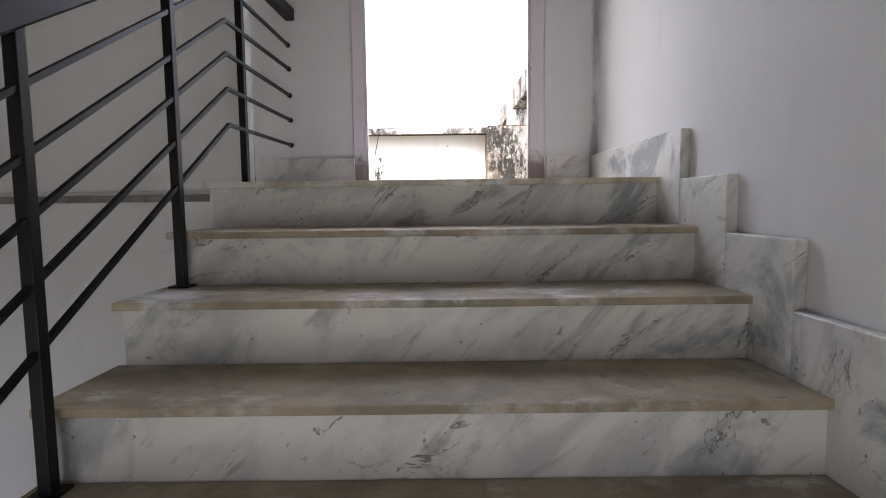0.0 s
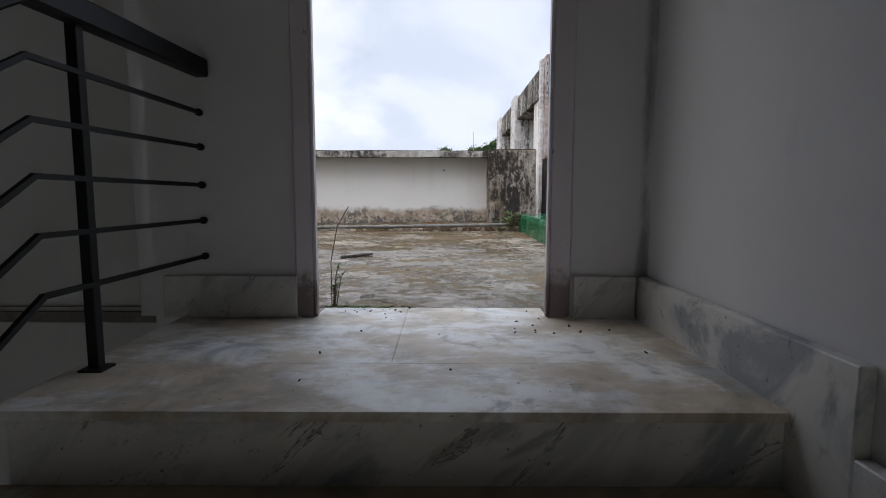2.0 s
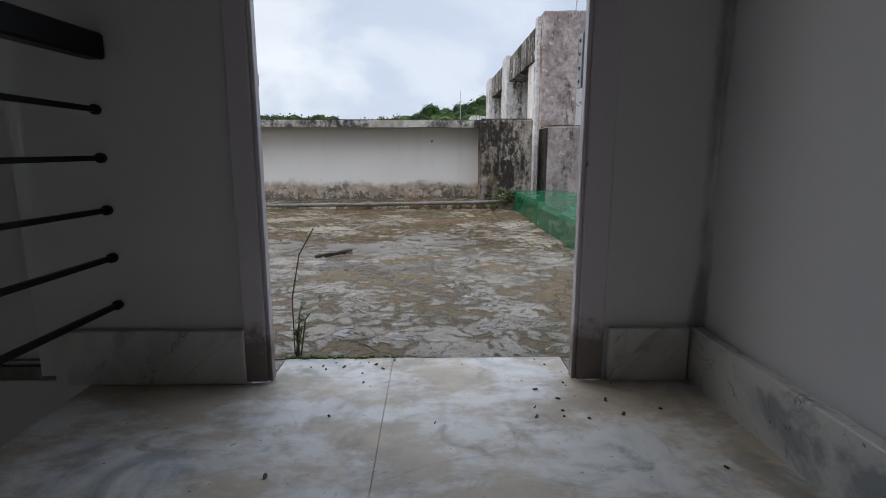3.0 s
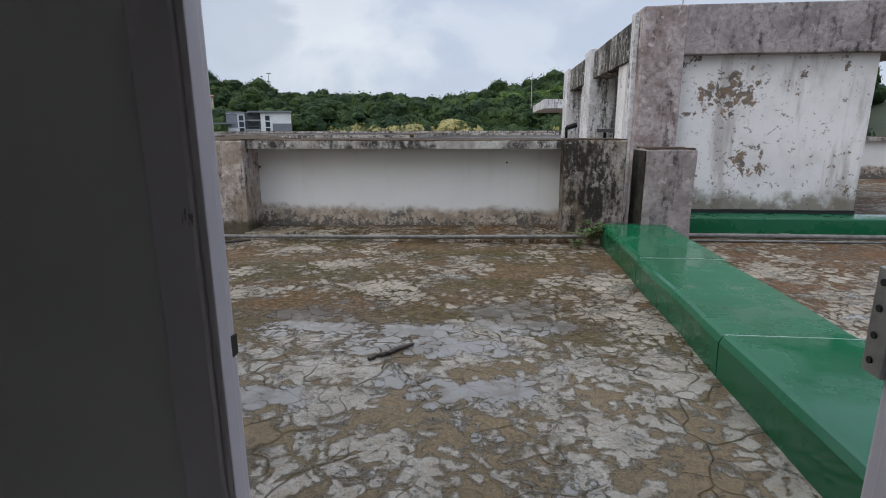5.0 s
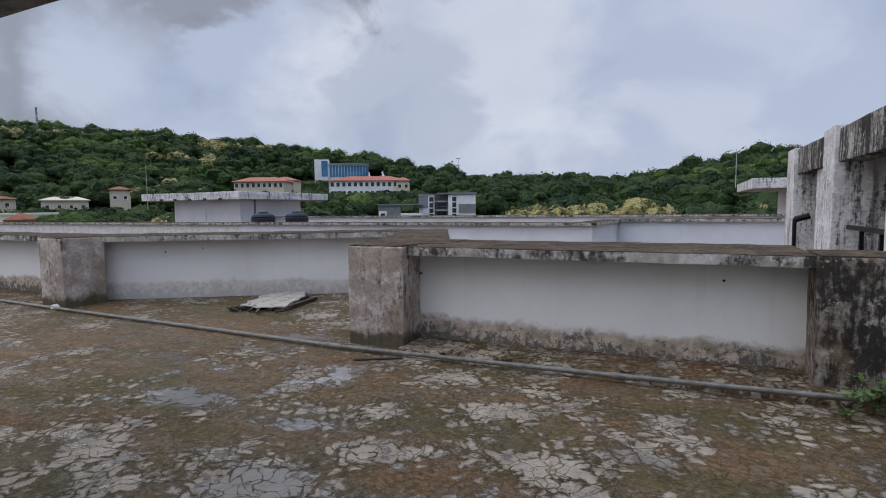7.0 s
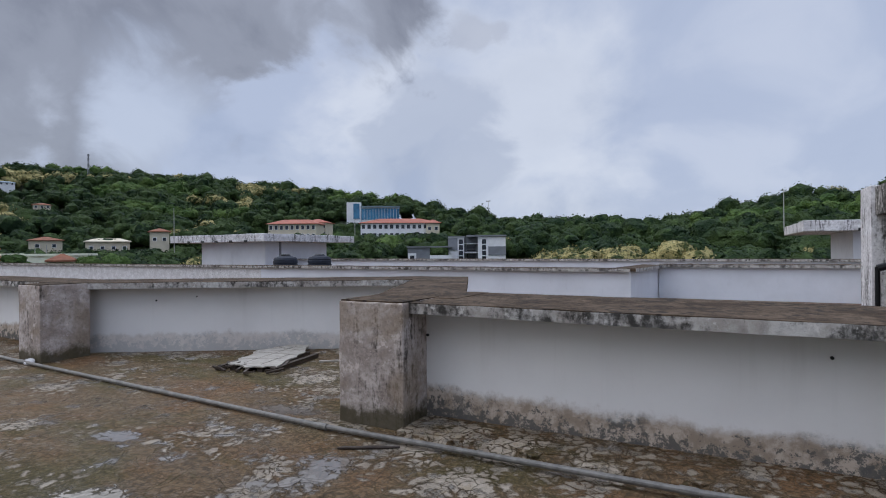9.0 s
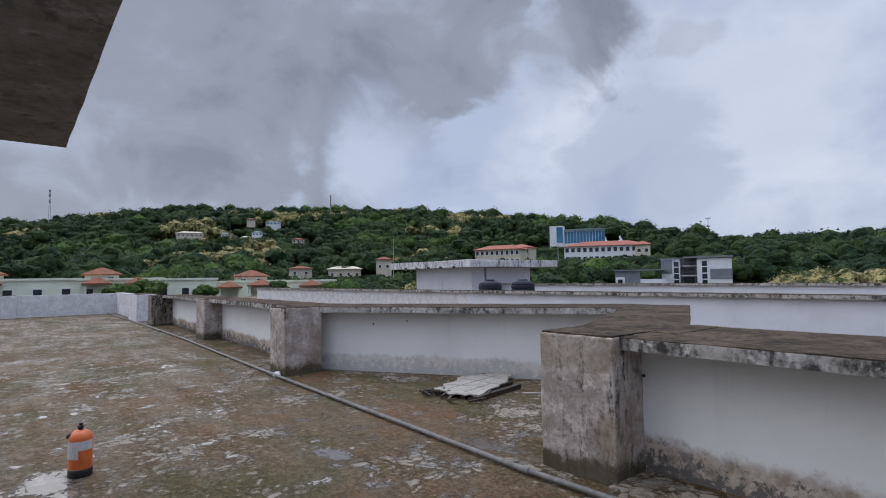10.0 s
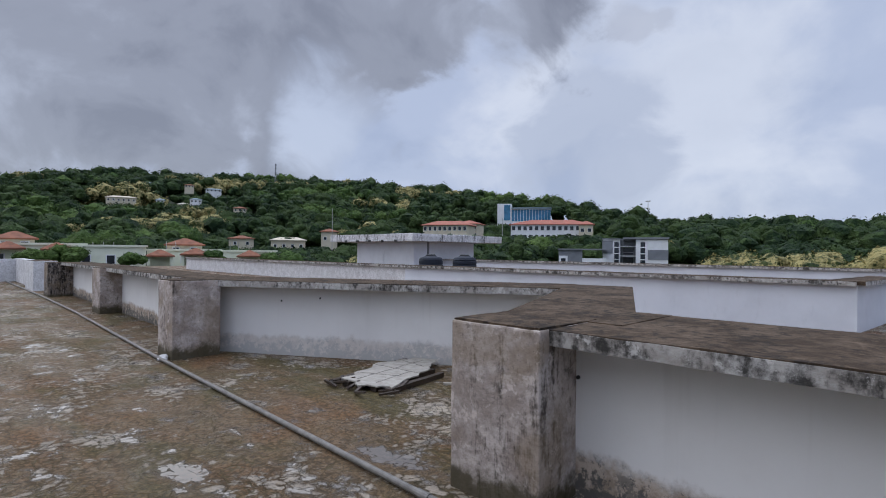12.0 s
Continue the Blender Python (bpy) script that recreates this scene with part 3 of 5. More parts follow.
def tube(bm, a, b, r, sides=10, r2=None):
    a, b = Vector(a), Vector(b)
    m = Matrix.Translation((a + b) / 2) @ (b - a).to_track_quat("Z", "Y").to_matrix().to_4x4()
    bmesh.ops.create_cone(bm, cap_ends=True, segments=sides, radius1=r, radius2=r if r2 is None else r2, depth=(b - a).length, matrix=m)


def bar(bm, a, b, w, h):
    """A square bar from a to b, w wide across and h high."""
    a, b = Vector(a), Vector(b)
    d = (b - a).normalized()
    side = d.cross(Vector((0, 0, 1)))
    side = side.normalized() * w / 2 if side.length > 1e-4 else Vector((w / 2, 0, 0))
    up = side.cross(d).normalized() * h / 2
    r = [[bm.verts.new(p + s * side + u * up) for s, u in ((-1, -1), (1, -1), (1, 1), (-1, 1))] for p in (a, b)]
    bm.faces.new(r[0]), bm.faces.new(r[1][::-1])
    for i in range(4):
        bm.faces.new((r[0][(i + 1) % 4], r[0][i], r[1][i], r[1][(i + 1) % 4]))


def finish(name, bm, mat, smooth=False):
    bmesh.ops.recalc_face_normals(bm, faces=list(bm.faces))
    me = bpy.data.meshes.new(name)
    bm.to_mesh(me)
    bm.free()
    me.materials.append(mat)
    if smooth:
        me.polygons.foreach_set("use_smooth", [True] * len(me.polygons))
    return new(name, me)


def part(name, bm, mat, parent, label="", smooth=False):
    ob = finish(name, bm, mat, smooth)
    ob.parent = parent
    m = Matrix.Identity(4)
    up = parent
    while up is not None:
        if up.type == "EMPTY":
            m = up.matrix_basis.inverted()
        up = up.parent
    if parent.type == "EMPTY":
        ob.matrix_parent_inverse = m
    return tagged(ob, label) if label else ob


def thing(name, at, label, category, group="", kind=""):
    ob = new(name)
    ob.empty_display_size = 0.1
    ob.matrix_basis = Matrix.Translation(at)
    return tagged(ob, label, category, group, kind)


def solid(name, bm, mat, label, category="", kind="", group="", smooth=False):
    return tagged(finish(name, bm, mat, smooth), label, category, group, kind)


def block(mat, *dims, bevel=0.0, cuts=0, amount=0.0):
    bm = bmesh.new()
    box(bm, *dims)
    if bevel:
        soften(bm, bevel)
    if cuts:
        rough_up(bm, cuts, amount)
    return bm


def structure(name, mat, label, *boxes, bevel=0.0):
    bm = bmesh.new()
    for b in boxes:
        box(bm, *b)
    if bevel:
        soften(bm, bevel)
    return solid(name, bm, mat, label, kind="structure")


# ---- stairwell shell ----
RISE, RUN = 0.17, 0.29
XL, XR = -0.80, 0.85          # ends of the flight
YW = 0.84                     # inner face of the door wall
LOW = -2.05                   # half landing
SKEW = -0.0245                # the east wall runs slightly out of square


def east(y, proud=0.0):
    return XR + 0.034 + SKEW * y - proud


bm = bmesh.new()
prism(bm, [(east(-4.5), -4.5), (east(-4.5) + 0.25, -4.5), (east(-4.5) + 0.25, 1.0), (east(1.0), 1.0)], -3.2, 2.75)
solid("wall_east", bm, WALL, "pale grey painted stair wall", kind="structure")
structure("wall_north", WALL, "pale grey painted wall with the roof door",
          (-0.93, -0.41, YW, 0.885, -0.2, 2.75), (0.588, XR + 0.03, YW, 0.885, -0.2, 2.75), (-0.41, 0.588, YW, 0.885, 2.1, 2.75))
structure("floor_threshold", FLOOR, "strip of wet screed along the door wall", (-0.95, -0.347, 0.90, 0.998, -0.1, -0.002), (0.514, 3.6, 0.90, 0.998, -0.1, -0.002))
structure("wall_north_recess", WALL, "pale grey painted wall of the stairwell", (-2.9, -0.93, 1.02, 1.2, -0.06, 2.75), bevel=0.004)
structure("trim_floor_band", WALL, "painted band at floor level on the stairwell wall", (-2.9, -0.86, 0.99, 1.2, -0.34, -0.06), bevel=0.004)
structure("wall_north_lower", WALL, "pale grey painted wall of the lower stairwell", (-2.9, -0.86, 1.01, 1.2, -3.2, -0.34), bevel=0.004)
structure("trim_pilaster", WALL, "narrow painted corner strip on the stair wall", (-1.04, -0.93, 0.93, 1.02, -0.02, 2.75), bevel=0.006)
structure("wall_west", WALL, "pale grey painted stair wall", (-3.1, -2.9, -4.5, 1.2, -3.2, 2.75))
structure("wall_south", WALL, "pale grey painted stair wall with a window opening",
          (-3.1, -2.1, -4.5, -4.3, -3.2, 2.75), (0.3, 1.3, -4.5, -4.3, -3.2, 2.75), (-2.1, 0.3, -4.5, -4.3, -3.2, -1.7), (-2.1, 0.3, -4.5, -4.3, -0.3, 2.75))
structure("ceiling", WALL, "pale painted stairwell ceiling", (-3.1, 1.3, -4.5, 1.2, 2.75, 2.9))
structure("floor_half_landing", LANDING, "marble half landing below the flight", (-2.9, XR, -4.3, -3.19, LOW - 0.2, LOW))
structure("floor_stairwell", LANDING, "floor at the foot of the stairwell", (-2.9, XR, -3.19, 1.02, -3.2, -3.0))

# the flight: risers, treads and the concrete under them
stairs = thing("staircase", (0, 0, 0), "marble staircase with grey veined risers and stained treads", "staircase", kind="structure")
for k in range(12):
    y, z = -RUN * k, -RISE * k
    bm = block(MARBLE, XL, XR + 0.006 - SKEW * RUN * k, y + 0.018, y + 0.036, z - RISE - (0.0 if k == 11 else 0.005), z - 0.022)
    part("riser", bm, MARBLE, stairs)
    if k:
        bm = block(TREAD, XL - 0.02, XR + 0.004 - SKEW * RUN * k, y, y + RUN + 0.016, z - 0.022, z, bevel=0.004)
        part("tread", bm, TREAD, stairs, "tread with brown stains" if k < 4 else "")
bm = bmesh.new()
side_prism(bm, [(0.036, -0.024), (0.036, -0.25), (-3.19, LOW - 0.25), (-3.19, LOW - 0.1)] + [q for k in range(11, 0, -1) for q in ((0.036 - RUN * k, -0.026 - RISE * k), (0.036 - RUN * (k - 1), -0.026 - RISE * k))], XL + 0.004, XR - 0.006)
part("stair_slab", bm, WALL, stairs)

landing = thing("landing", (0, 0.4, 0), "worn marble landing slabs before the roof door", "floor", kind="structure")
for x0, x1, y0, y1 in ((XL - 0.03, XR - 0.002, 0.0, 0.3125), (XL - 0.03, -0.0118, 0.3135, 1.0), (-0.0108, XR - 0.002, 0.3135, 1.0)):
    bm = bmesh.new()
    if y1 < 0.5:
        box(bm, x0, x1, y0, y1, -0.022, 0)
    elif x0 < -0.5:
        prism(bm, [(x0, y0), (x1, y0), (x1, 1.0), (-0.343, 1.0), (-0.343, YW - 0.012), (x0, YW - 0.012)], -0.022, 0)
    else:
        prism(bm, [(x0, y0), (x1, y0), (x1, YW - 0.012), (0.510, YW - 0.012), (0.510, 1.0), (x0, 1.0)], -0.022, 0)
    soften(bm, 0.0009, 1)
    part("slab", bm, LANDING, landing)
part("bed", block(WALL, XL - 0.02, XR - 0.004, 0.037, YW + 0.1, -0.3, -0.0235), WALL, landing)

# stepped marble skirting on the east wall, each piece with a square end
skirt = thing("baseboard", (XR, 0, 0), "stepped marble skirting with square upstands", "skirting", kind="structure")
for k in range(11):
    y0, y1 = -0.159 - 0.284 * k, (YW - 0.002 if k == 0 else -0.159 - 0.284 * (k - 1) - 0.002)
    top = 0.153 - 0.1675 * k
    bm = bmesh.new()
    side_prism(bm, [(y0, top), (y1, top), (y1, top - 0.30 if k else -0.02), (y0, top - 0.46)], 0.0, 0.034)
    for v in bm.verts:
        v.co.x += east(v.co.y) - 0.034
    soften(bm, 0.003, 1)
    part("skirting_piece", bm, MARBLE, skirt)
for x0, x1 in ((-0.885, -0.404), (0.598, XR - 0.03)):
    part("skirting_piece", block(MARBLE, x0, x1, YW - 0.022, YW - 0.002, 0.002, 0.155, bevel=0.003), MARBLE, skirt)

# door frame without a leaf
frame_1 = thing("door_frame", (0.1, 0.88, 0), "lilac painted door frame with no leaf hung in it", "door frame", kind="structure")
for x0, x1, sx in ((-0.408, -0.345, 1), (0.512, 0.586, -1)):
    j = part("jamb", block(JAMB, x0, x1, 0.83, 0.896, 0.002, 2.1, bevel=0.006), JAMB, frame_1, "lilac gloss jamb chipped at the foot")
    xo = x1 if sx > 0 else x0
    part("stop", block(JAMB, xo - (0.012 if sx < 0 else -0.001), xo + (0.012 if sx > 0 else -0.001), 0.832, 0.862, 0.004, 2.06, bevel=0.003), JAMB, frame_1)
part("head", block(JAMB, -0.408, 0.586, 0.83, 0.896, 2.035, 2.098, bevel=0.006), JAMB, frame_1)
hinge = part("hinge", block(STEEL, 0.504, 0.5115, 0.890, 0.926, 0.80, 0.94, bevel=0.002), STEEL, frame_1, "bare steel hinge plate with screw holes")
for dz in (0.118, 0.152, 0.188, 0.222):
    bm = bmesh.new()
    tube(bm, (0.502, 0.912, 0.70 + dz), (0.5045, 0.912, 0.70 + dz), 0.005, 8)
    part("screw", bm, BLACK, hinge)
part("strike_hole", block(BLACK, -0.3455, -0.342, 0.872, 0.893, 0.80, 0.83), BLACK, frame_1, "dark latch hole")

# ---- railing ----
rail = thing("stair_railing", (-0.77, 0.27, 0), "black iron stair railing with five rods and a flat handrail", "railing")
RX = -0.765
posts = [(0.262, 0.0), (-0.31, -RISE * 2), (-0.90, -RISE * 4), (-1.48, -RISE * 6), (-2.06, -RISE * 8)]
KINK, SLOPE = 0.095, 0.597
for y, z in posts:
    g = 0.0 if y > 0 else (y - KINK) * SLOPE
    part("post", block(IRON, RX - 0.014, RX + 0.014, y - 0.014, y + 0.014, z, 0.858 + g, bevel=0.003), IRON, rail)
    bm = bmesh.new()
    box(bm, RX - 0.03, RX + 0.03, y - 0.03, y + 0.03, z, z + 0.006)
    part("foot_plate", bm, IRON, rail)
for z, zk in ((0.226, 0.222), (0.355, 0.357), (0.481, 0.488), (0.615, 0.610), (0.735, 0.743)):
    bm = bmesh.new()
    bar(bm, (RX + 0.03, YW - 0.002, z), (RX + 0.004, KINK, zk), 0.013, 0.013)
    bar(bm, (RX + 0.004, KINK + 0.004, zk), (RX + 0.004, -2.6, zk + (-2.6 - KINK) * SLOPE), 0.013, 0.013)
    part("rod", bm, IRON, rail)
    bm = bmesh.new()
    tube(bm, (RX + 0.03, YW - 0.014, z), (RX + 0.03, YW - 0.001, z), 0.013, 12)
    part("wall_boss", bm, IRON, rail)
bm = bmesh.new()
bar(bm, (RX + 0.045, YW - 0.002, 0.885), (RX, KINK - 0.02, 0.885), 0.05, 0.062)
bar(bm, (RX, KINK, 0.885), (RX, -2.6, 0.885 - (2.6 + KINK) * SLOPE), 0.05, 0.062)
soften(bm, 0.006, 1)
part("handrail", bm, IRON, rail)

# ---- stair house outside, and its canopy ----
for k, dims in enumerate(((-4.0, -0.93, 1.2, 1.22, -0.02, 2.3), (-0.95, -0.42, 0.885, 0.895, 0.0, 2.75), (0.60, 3.6, 0.885, 0.895, 0.0, 2.75),
                          (-0.42, 0.60, 0.885, 0.895, 2.1, 2.75), (-4.0, -3.1, -4.5, 1.2, 0.0, 2.3), (1.3, 3.6, -4.5, 0.90, 0, 2.3))):
    structure("wall_stair_house_%d" % (k + 1), PARAPET, "white washed outer wall of the stair house", dims)
bm = bmesh.new()
box(bm, -4.72, -1.75, -4.8, 2.62, 2.3, 2.46)
bmesh.ops.subdivide_edges(bm, edges=list(bm.edges), cuts=24, use_grid_fill=True)
for v in bm.verts:
    v.co += noise.noise_vector(v.co * 3.0) * 0.006
canopy = solid("ceiling_canopy", bm, SLAB, "stained concrete canopy slab beside the roof door", kind="structure")

# ---- the roof terrace ----
bm = bmesh.new()
nx, ny = 130, 45
x0, x1, y0, y1 = -32.0, 1.32, -6.0, 9.75
grid = [[bm.verts.new((x0 + (x1 - x0) * i / nx, y0 + (y1 - y0) * j / ny, 0)) for i in range(nx + 1)] for j in range(ny + 1)]
for j in range(ny):
    for i in range(nx):
        xm, ym = x0 + (x1 - x0) * (i + 0.5) / nx, y0 + (y1 - y0) * (j + 0.5) / ny
        if ym < 1.0 and xm > -4.0:
            continue
        bm.faces.new((grid[j][i], grid[j][i + 1], grid[j + 1][i + 1], grid[j + 1][i]))
for v in bm.verts:
    if not (v.co.y < 1.4 and v.co.x > -4.2):
        v.co.z += noise.noise(v.co * 0.8) * 0.006
bmesh.ops.delete(bm, geom=[v for v in bm.verts if not v.link_faces], context="VERTS")
floor = solid("floor", bm, FLOOR, "wet crazed roof screed with brown moss and puddles", kind="structure", smooth=True)
structure("floor_east", FLOOR_RED, "wet reddish roof screed", (1.32, 26.0, 1.02, 14.0, -0.2, 0.0))
structure("floor_slab", SLAB, "roof slab under the screed", (-32.0, 1.32, 1.0, 9.8, -0.3, -0.02), (-32.0, -4.0, -6.0, 1.0, -0.3, -0.02))
structure("floor_next_roof", FLOOR_RED, "flat roof beyond the parapet", (-48.0, 1.3, 9.8, 46.0, -0.3, -0.004), (1.3, 30, 14.0, 46.0, -0.3, -0.004))

# raised drain bed along the parapet
bm = bmesh.new()
bed = [bm.verts.new(p) for p in ((-2.62, 5.36, 0.0), (1.3, 5.36, 0.0), (1.3, 5.40, 0.09), (-2.62, 5.40, 0.035), (1.3, 5.84, 0.11), (-2.62, 5.84, 0.04))]
bm.faces.new((bed[0], bed[1], bed[2], bed[3])), bm.faces.new((bed[3], bed[2], bed[4], bed[5]))
solid("floor_drain_bed", bm, STRIP, "raised strip of cracked mortar along the parapet", kind="structure")


def pier(mat, label, x0, x1, y0, y1, top, cap=True):
    bm = bmesh.new()
    box(bm, x0, x1, y0, y1, -0.02, top)
    soften(bm, 0.014)
    bmesh.ops.subdivide_edges(bm, edges=[e for e in bm.edges if e.calc_length() > 0.2], cuts=7, use_grid_fill=True)
    for v in bm.verts:
        v.co += noise.noise_vector(v.co * 5) * 0.007
    ob = thing("parapet_pier", ((x0 + x1) / 2, (y0 + y1) / 2, 0), label, "pier", "parapet piers")
    part("shaft", bm, mat, ob)
    bm = bmesh.new()
    box(bm, x0 + 0.012, x1 - 0.012, y0 + 0.012, y1 - 0.012, top - 0.02, top + 0.011)
    bmesh.ops.subdivide_edges(bm, edges=[e for e in bm.edges if e.calc_length() > 0.2], cuts=5, use_grid_fill=True)
    for v in bm.verts:
        v.co += noise.noise_vector(v.co * 7) * 0.006
    part("cap", bm, COPING, ob, "mossy brown top")
    return ob


TOP = 0.99
pier(PIER, "grey weathered concrete parapet pier with pale blotches", -3.23, -2.60, 5.48, 6.10, TOP)
pier(BLACK_PIER, "concrete parapet pier blackened by algae", 0.68, 1.265, 5.48, 6.05, TOP)
grey_pier = pier(GREY_PIER, "grey concrete parapet pier with white flecks", 1.40, 1.85, 5.30, 5.75, 0.91)
part("algae_side", block(SOOT, 1.383, 1.398, 5.32, 5.74, -0.02, 0.895, bevel=0.004, cuts=4, amount=0.004), SOOT, grey_pier, "side crusted black with algae")
pier(PIER, "grey weathered concrete parapet pier with pale blotches", -8.64, -8.08, 5.48, 6.08, TOP)
pier(PIER, "weathered concrete parapet pier", -14.75, -14.05, 5.95, 6.6, 0.97)
pier(BLACK_PIER, "blackened concrete parapet pier", -20.3, -19.6, 5.85, 6.5, 0.97)
pier(END_WALL, "broad whitewashed parapet pier", -24.2, -22.4, 5.85, 6.5, 0.97)


def wall_run(name, label, pts, top, thick, coping, over, mat=PARAPET, cop=True, low=-0.02):
    """A parapet along a line of points: an upright wall on the line's far side and a coping slab that juts over the near side."""
    run = thing(name, (*pts[0], 0), label, "parapet", kind="structure")
    for (ax, ay), (bx, by) in zip(pts, pts[1:]):
        a, b = Vector((ax, ay)), Vector((bx, by))
        d = (b - a).normalized()
        nrm = Vector((-d.y, d.x))
        bm = bmesh.new()
        prism(bm, [a, b, b + nrm * thick, a + nrm * thick], low, top - 0.075 if cop else top)
        part("wall", bm, mat, run)
        if cop:
            bm = bmesh.new()
            p, q = a - nrm * over, b - nrm * over
            prism(bm, [p, q, q + nrm * coping, p + nrm * coping], top - 0.075, top)
            n = max(2, int((b - a).length * 5))
            bmesh.ops.subdivide_edges(bm, edges=[e for e in bm.edges if e.calc_length() > 1.5], cuts=n, use_grid_fill=True)
            for v in bm.verts:
                v.co += noise.noise_vector(v.co * 4) * 0.008
            part("coping", bm, COPING, run, "mossy brown concrete coping")
            bm = bmesh.new()
            prism(bm, [p - nrm * 0.006, q - nrm * 0.006, q + nrm * 0.02, p + nrm * 0.02], top - 0.085, top - 0.006)
            bmesh.ops.subdivide_edges(bm, edges=[e for e in bm.edges if e.calc_length() > 1.0], cuts=n, use_grid_fill=True)
            for v in bm.verts:
                v.co += noise.noise_vector(v.co * 6) * 0.006
            part("coping_edge", bm, COPING_EDGE, run, "pale coping edge with black streaks")
    return run


wall_run("parapet_1", "white roof parapet with a dirty foot and concrete coping", [(-2.62, 5.835), (0.70, 5.835)], TOP, 0.75, 1.12, 0.265)
wall_run("parapet_2", "white parapet set back behind the terrace", [(-8.62, 5.98), (-4.25, 8.62)], TOP, 0.35, 0.95, 0.22, PARAPET_PALE)
# the return between the two, seen from its other side
back = thing("parapet_3", (-3.2, 6.1, 0), "white parapet return with a broad mossy coping", "parapet", kind="structure")
bm = bmesh.new()
prism(bm, [(-3.02, 6.05), (-2.66, 6.5), (-3.95, 9.3), (-4.30, 8.8)], -0.02, TOP - 0.075)
part("wall", bm, PARAPET, back)
bm = bmesh.new()
prism(bm, [(-3.22, 5.98), (-2.40, 5.98), (-2.40, 6.67), (-2.64, 6.67), (-3.86, 9.25), (-4.75, 9.0), (-4.32, 8.45)], TOP - 0.07, TOP + 0.004)
rough_up(bm, 3, 0.006, 4)
part("coping", bm, COPING, back, "mossy brown concrete coping")
wall_run("parapet_4", "white parapet between two piers", [(-14.3, 6.38), (-8.5, 6.20)], TOP, 0.3, 0.75, 0.3)
wall_run("parapet_5", "white parapet between two piers", [(-19.7, 6.45), (-14.6, 6.40)], TOP, 0.3, 0.75, 0.3)
wall_run("parapet_6", "mildewed white parapet at the end of the roof", [(-29.4, -6.0), (-29.4, 6.3)], 0.93, -0.3, 0.1, 0.0, END_WALL, False)
wall_run("parapet_7", "mildewed white parapet", [(-29.4, 6.1), (-24.0, 6.05)], 0.95, 0.3, 0.1, 0.0, END_WALL, False)
pier(END_WALL, "whitewashed pier of the end parapet", -29.45, -29.0, 1.6, 2.5, 0.94)

# neighbouring roof parapets
wall_run("parapet_far_1", "plain white parapet of the next roof", [(-14.5, 14.9), (-2.40, 15.0)], 0.93, 0.3, 0.6, 0.12, ROOF_WHITE)
wall_run("parapet_far_2", "plain white parapet of the next roof", [(-2.40, 15.0), (-2.1, 18.2)], 0.93, 0.3, 0.6, 0.12, ROOF_WHITE)
wall_run("parapet_far_3", "plain white parapet of the next roof", [(-2.1, 18.0), (2.6, 18.2)], 0.95, 0.3, 0.6, 0.12, ROOF_WHITE)
wall_run("parapet_far_4", "stained white parapet of a farther roof", [(-40.0, 16.6), (-13.0, 16.4)], 0.86, 0.3, 0.7, 0.1, END_WALL)
wall_run("parapet_far_5", "white parapet of a farther roof", [(-30.0, 24.5), (14.0, 23.5)], 0.98, 0.3, 0.7, 0.1, ROOF_WHITE)
wall_run("parapet_far_6", "white parapet of a farther roof", [(2.6, 18.2), (3.0, 14.2)], 1.0, 0.5, 0.7, 0.1, ROOF_WHITE)
wall_run("parapet_east", "white parapet beyond the tank house", [(3.9, 12.5), (24.0, 12.5)], 0.9, 0.3, 0.7, 0.1, PARAPET)

# ---- tank house ----
tank_house = thing("tank_house", (1.5, 6.2, 0), "flaking white concrete tank house with a sooty top beam", "tank house")
HX = 1.50
part("corner_column", block(COLUMN, HX, 1.94, 6.2, 6.62, -0.02, 2.33, bevel=0.02, cuts=5, amount=0.01), COLUMN, tank_house, "peeling corner column with pink grey stains")
part("corner_pilaster", block(STREAKED, HX - 0.045, HX + 0.06, 6.36, 6.52, -0.02, 2.30, bevel=0.012, cuts=4, amount=0.006), STREAKED, tank_house)
part("front_beam", block(BEAM, 1.935, 6.0, 6.21, 6.55, 1.845, 2.33, bevel=0.012, cuts=6, amount=0.01), BEAM, tank_house, "sooty grey beam")
part("front_wall", block(FLAKING, 1.93, 3.92, 6.33, 6.50, -0.02, 1.85, bevel=0.008), FLAKING, tank_house, "white paint flaked to brown plaster")
part("side_beam", block(BEAM, HX + 0.02, HX + 0.32, 6.6, 12.6, 1.86, 2.28, bevel=0.015, cuts=7, amount=0.012), SIDE_BEAM, tank_house, "black streaked side beam")
part("side_wall", block(STREAKED, HX + 0.06, HX + 0.28, 6.6, 7.5, -0.02, 1.87, bevel=0.008), FLAKING, tank_house)
part("mid_column", block(STREAKED, HX - 0.03, HX + 0.38, 9.15, 9.75, -0.02, 2.32, bevel=0.015, cuts=5, amount=0.008), STREAKED, tank_house, "white column with black runs")
part("end_column", block(STREAKED, HX - 0.03, HX + 0.38, 11.9, 12.6, -0.02, 2.30, bevel=0.015, cuts=4, amount=0.008), STREAKED, tank_house)
part("side_wall", block(STREAKED, HX + 0.10, HX + 0.26, 9.7, 10.8, -0.02, 1.87), STREAKED, tank_house)
part("recess_wall", block(STREAKED, HX + 1.0, HX + 1.15, 7.4, 12.6, -0.02, 2.2), STREAKED, tank_house)
part("recess_cheek", block(STREAKED, HX + 0.3, HX + 1.0, 9.2, 9.36, -0.02, 1.9), STREAKED, tank_house, "white reveal with flaked patches")
part("roof_slab", block(SLAB, HX + 0.05, 6.0, 6.3, 12.6, 2.1, 2.26), SLAB, tank_house)
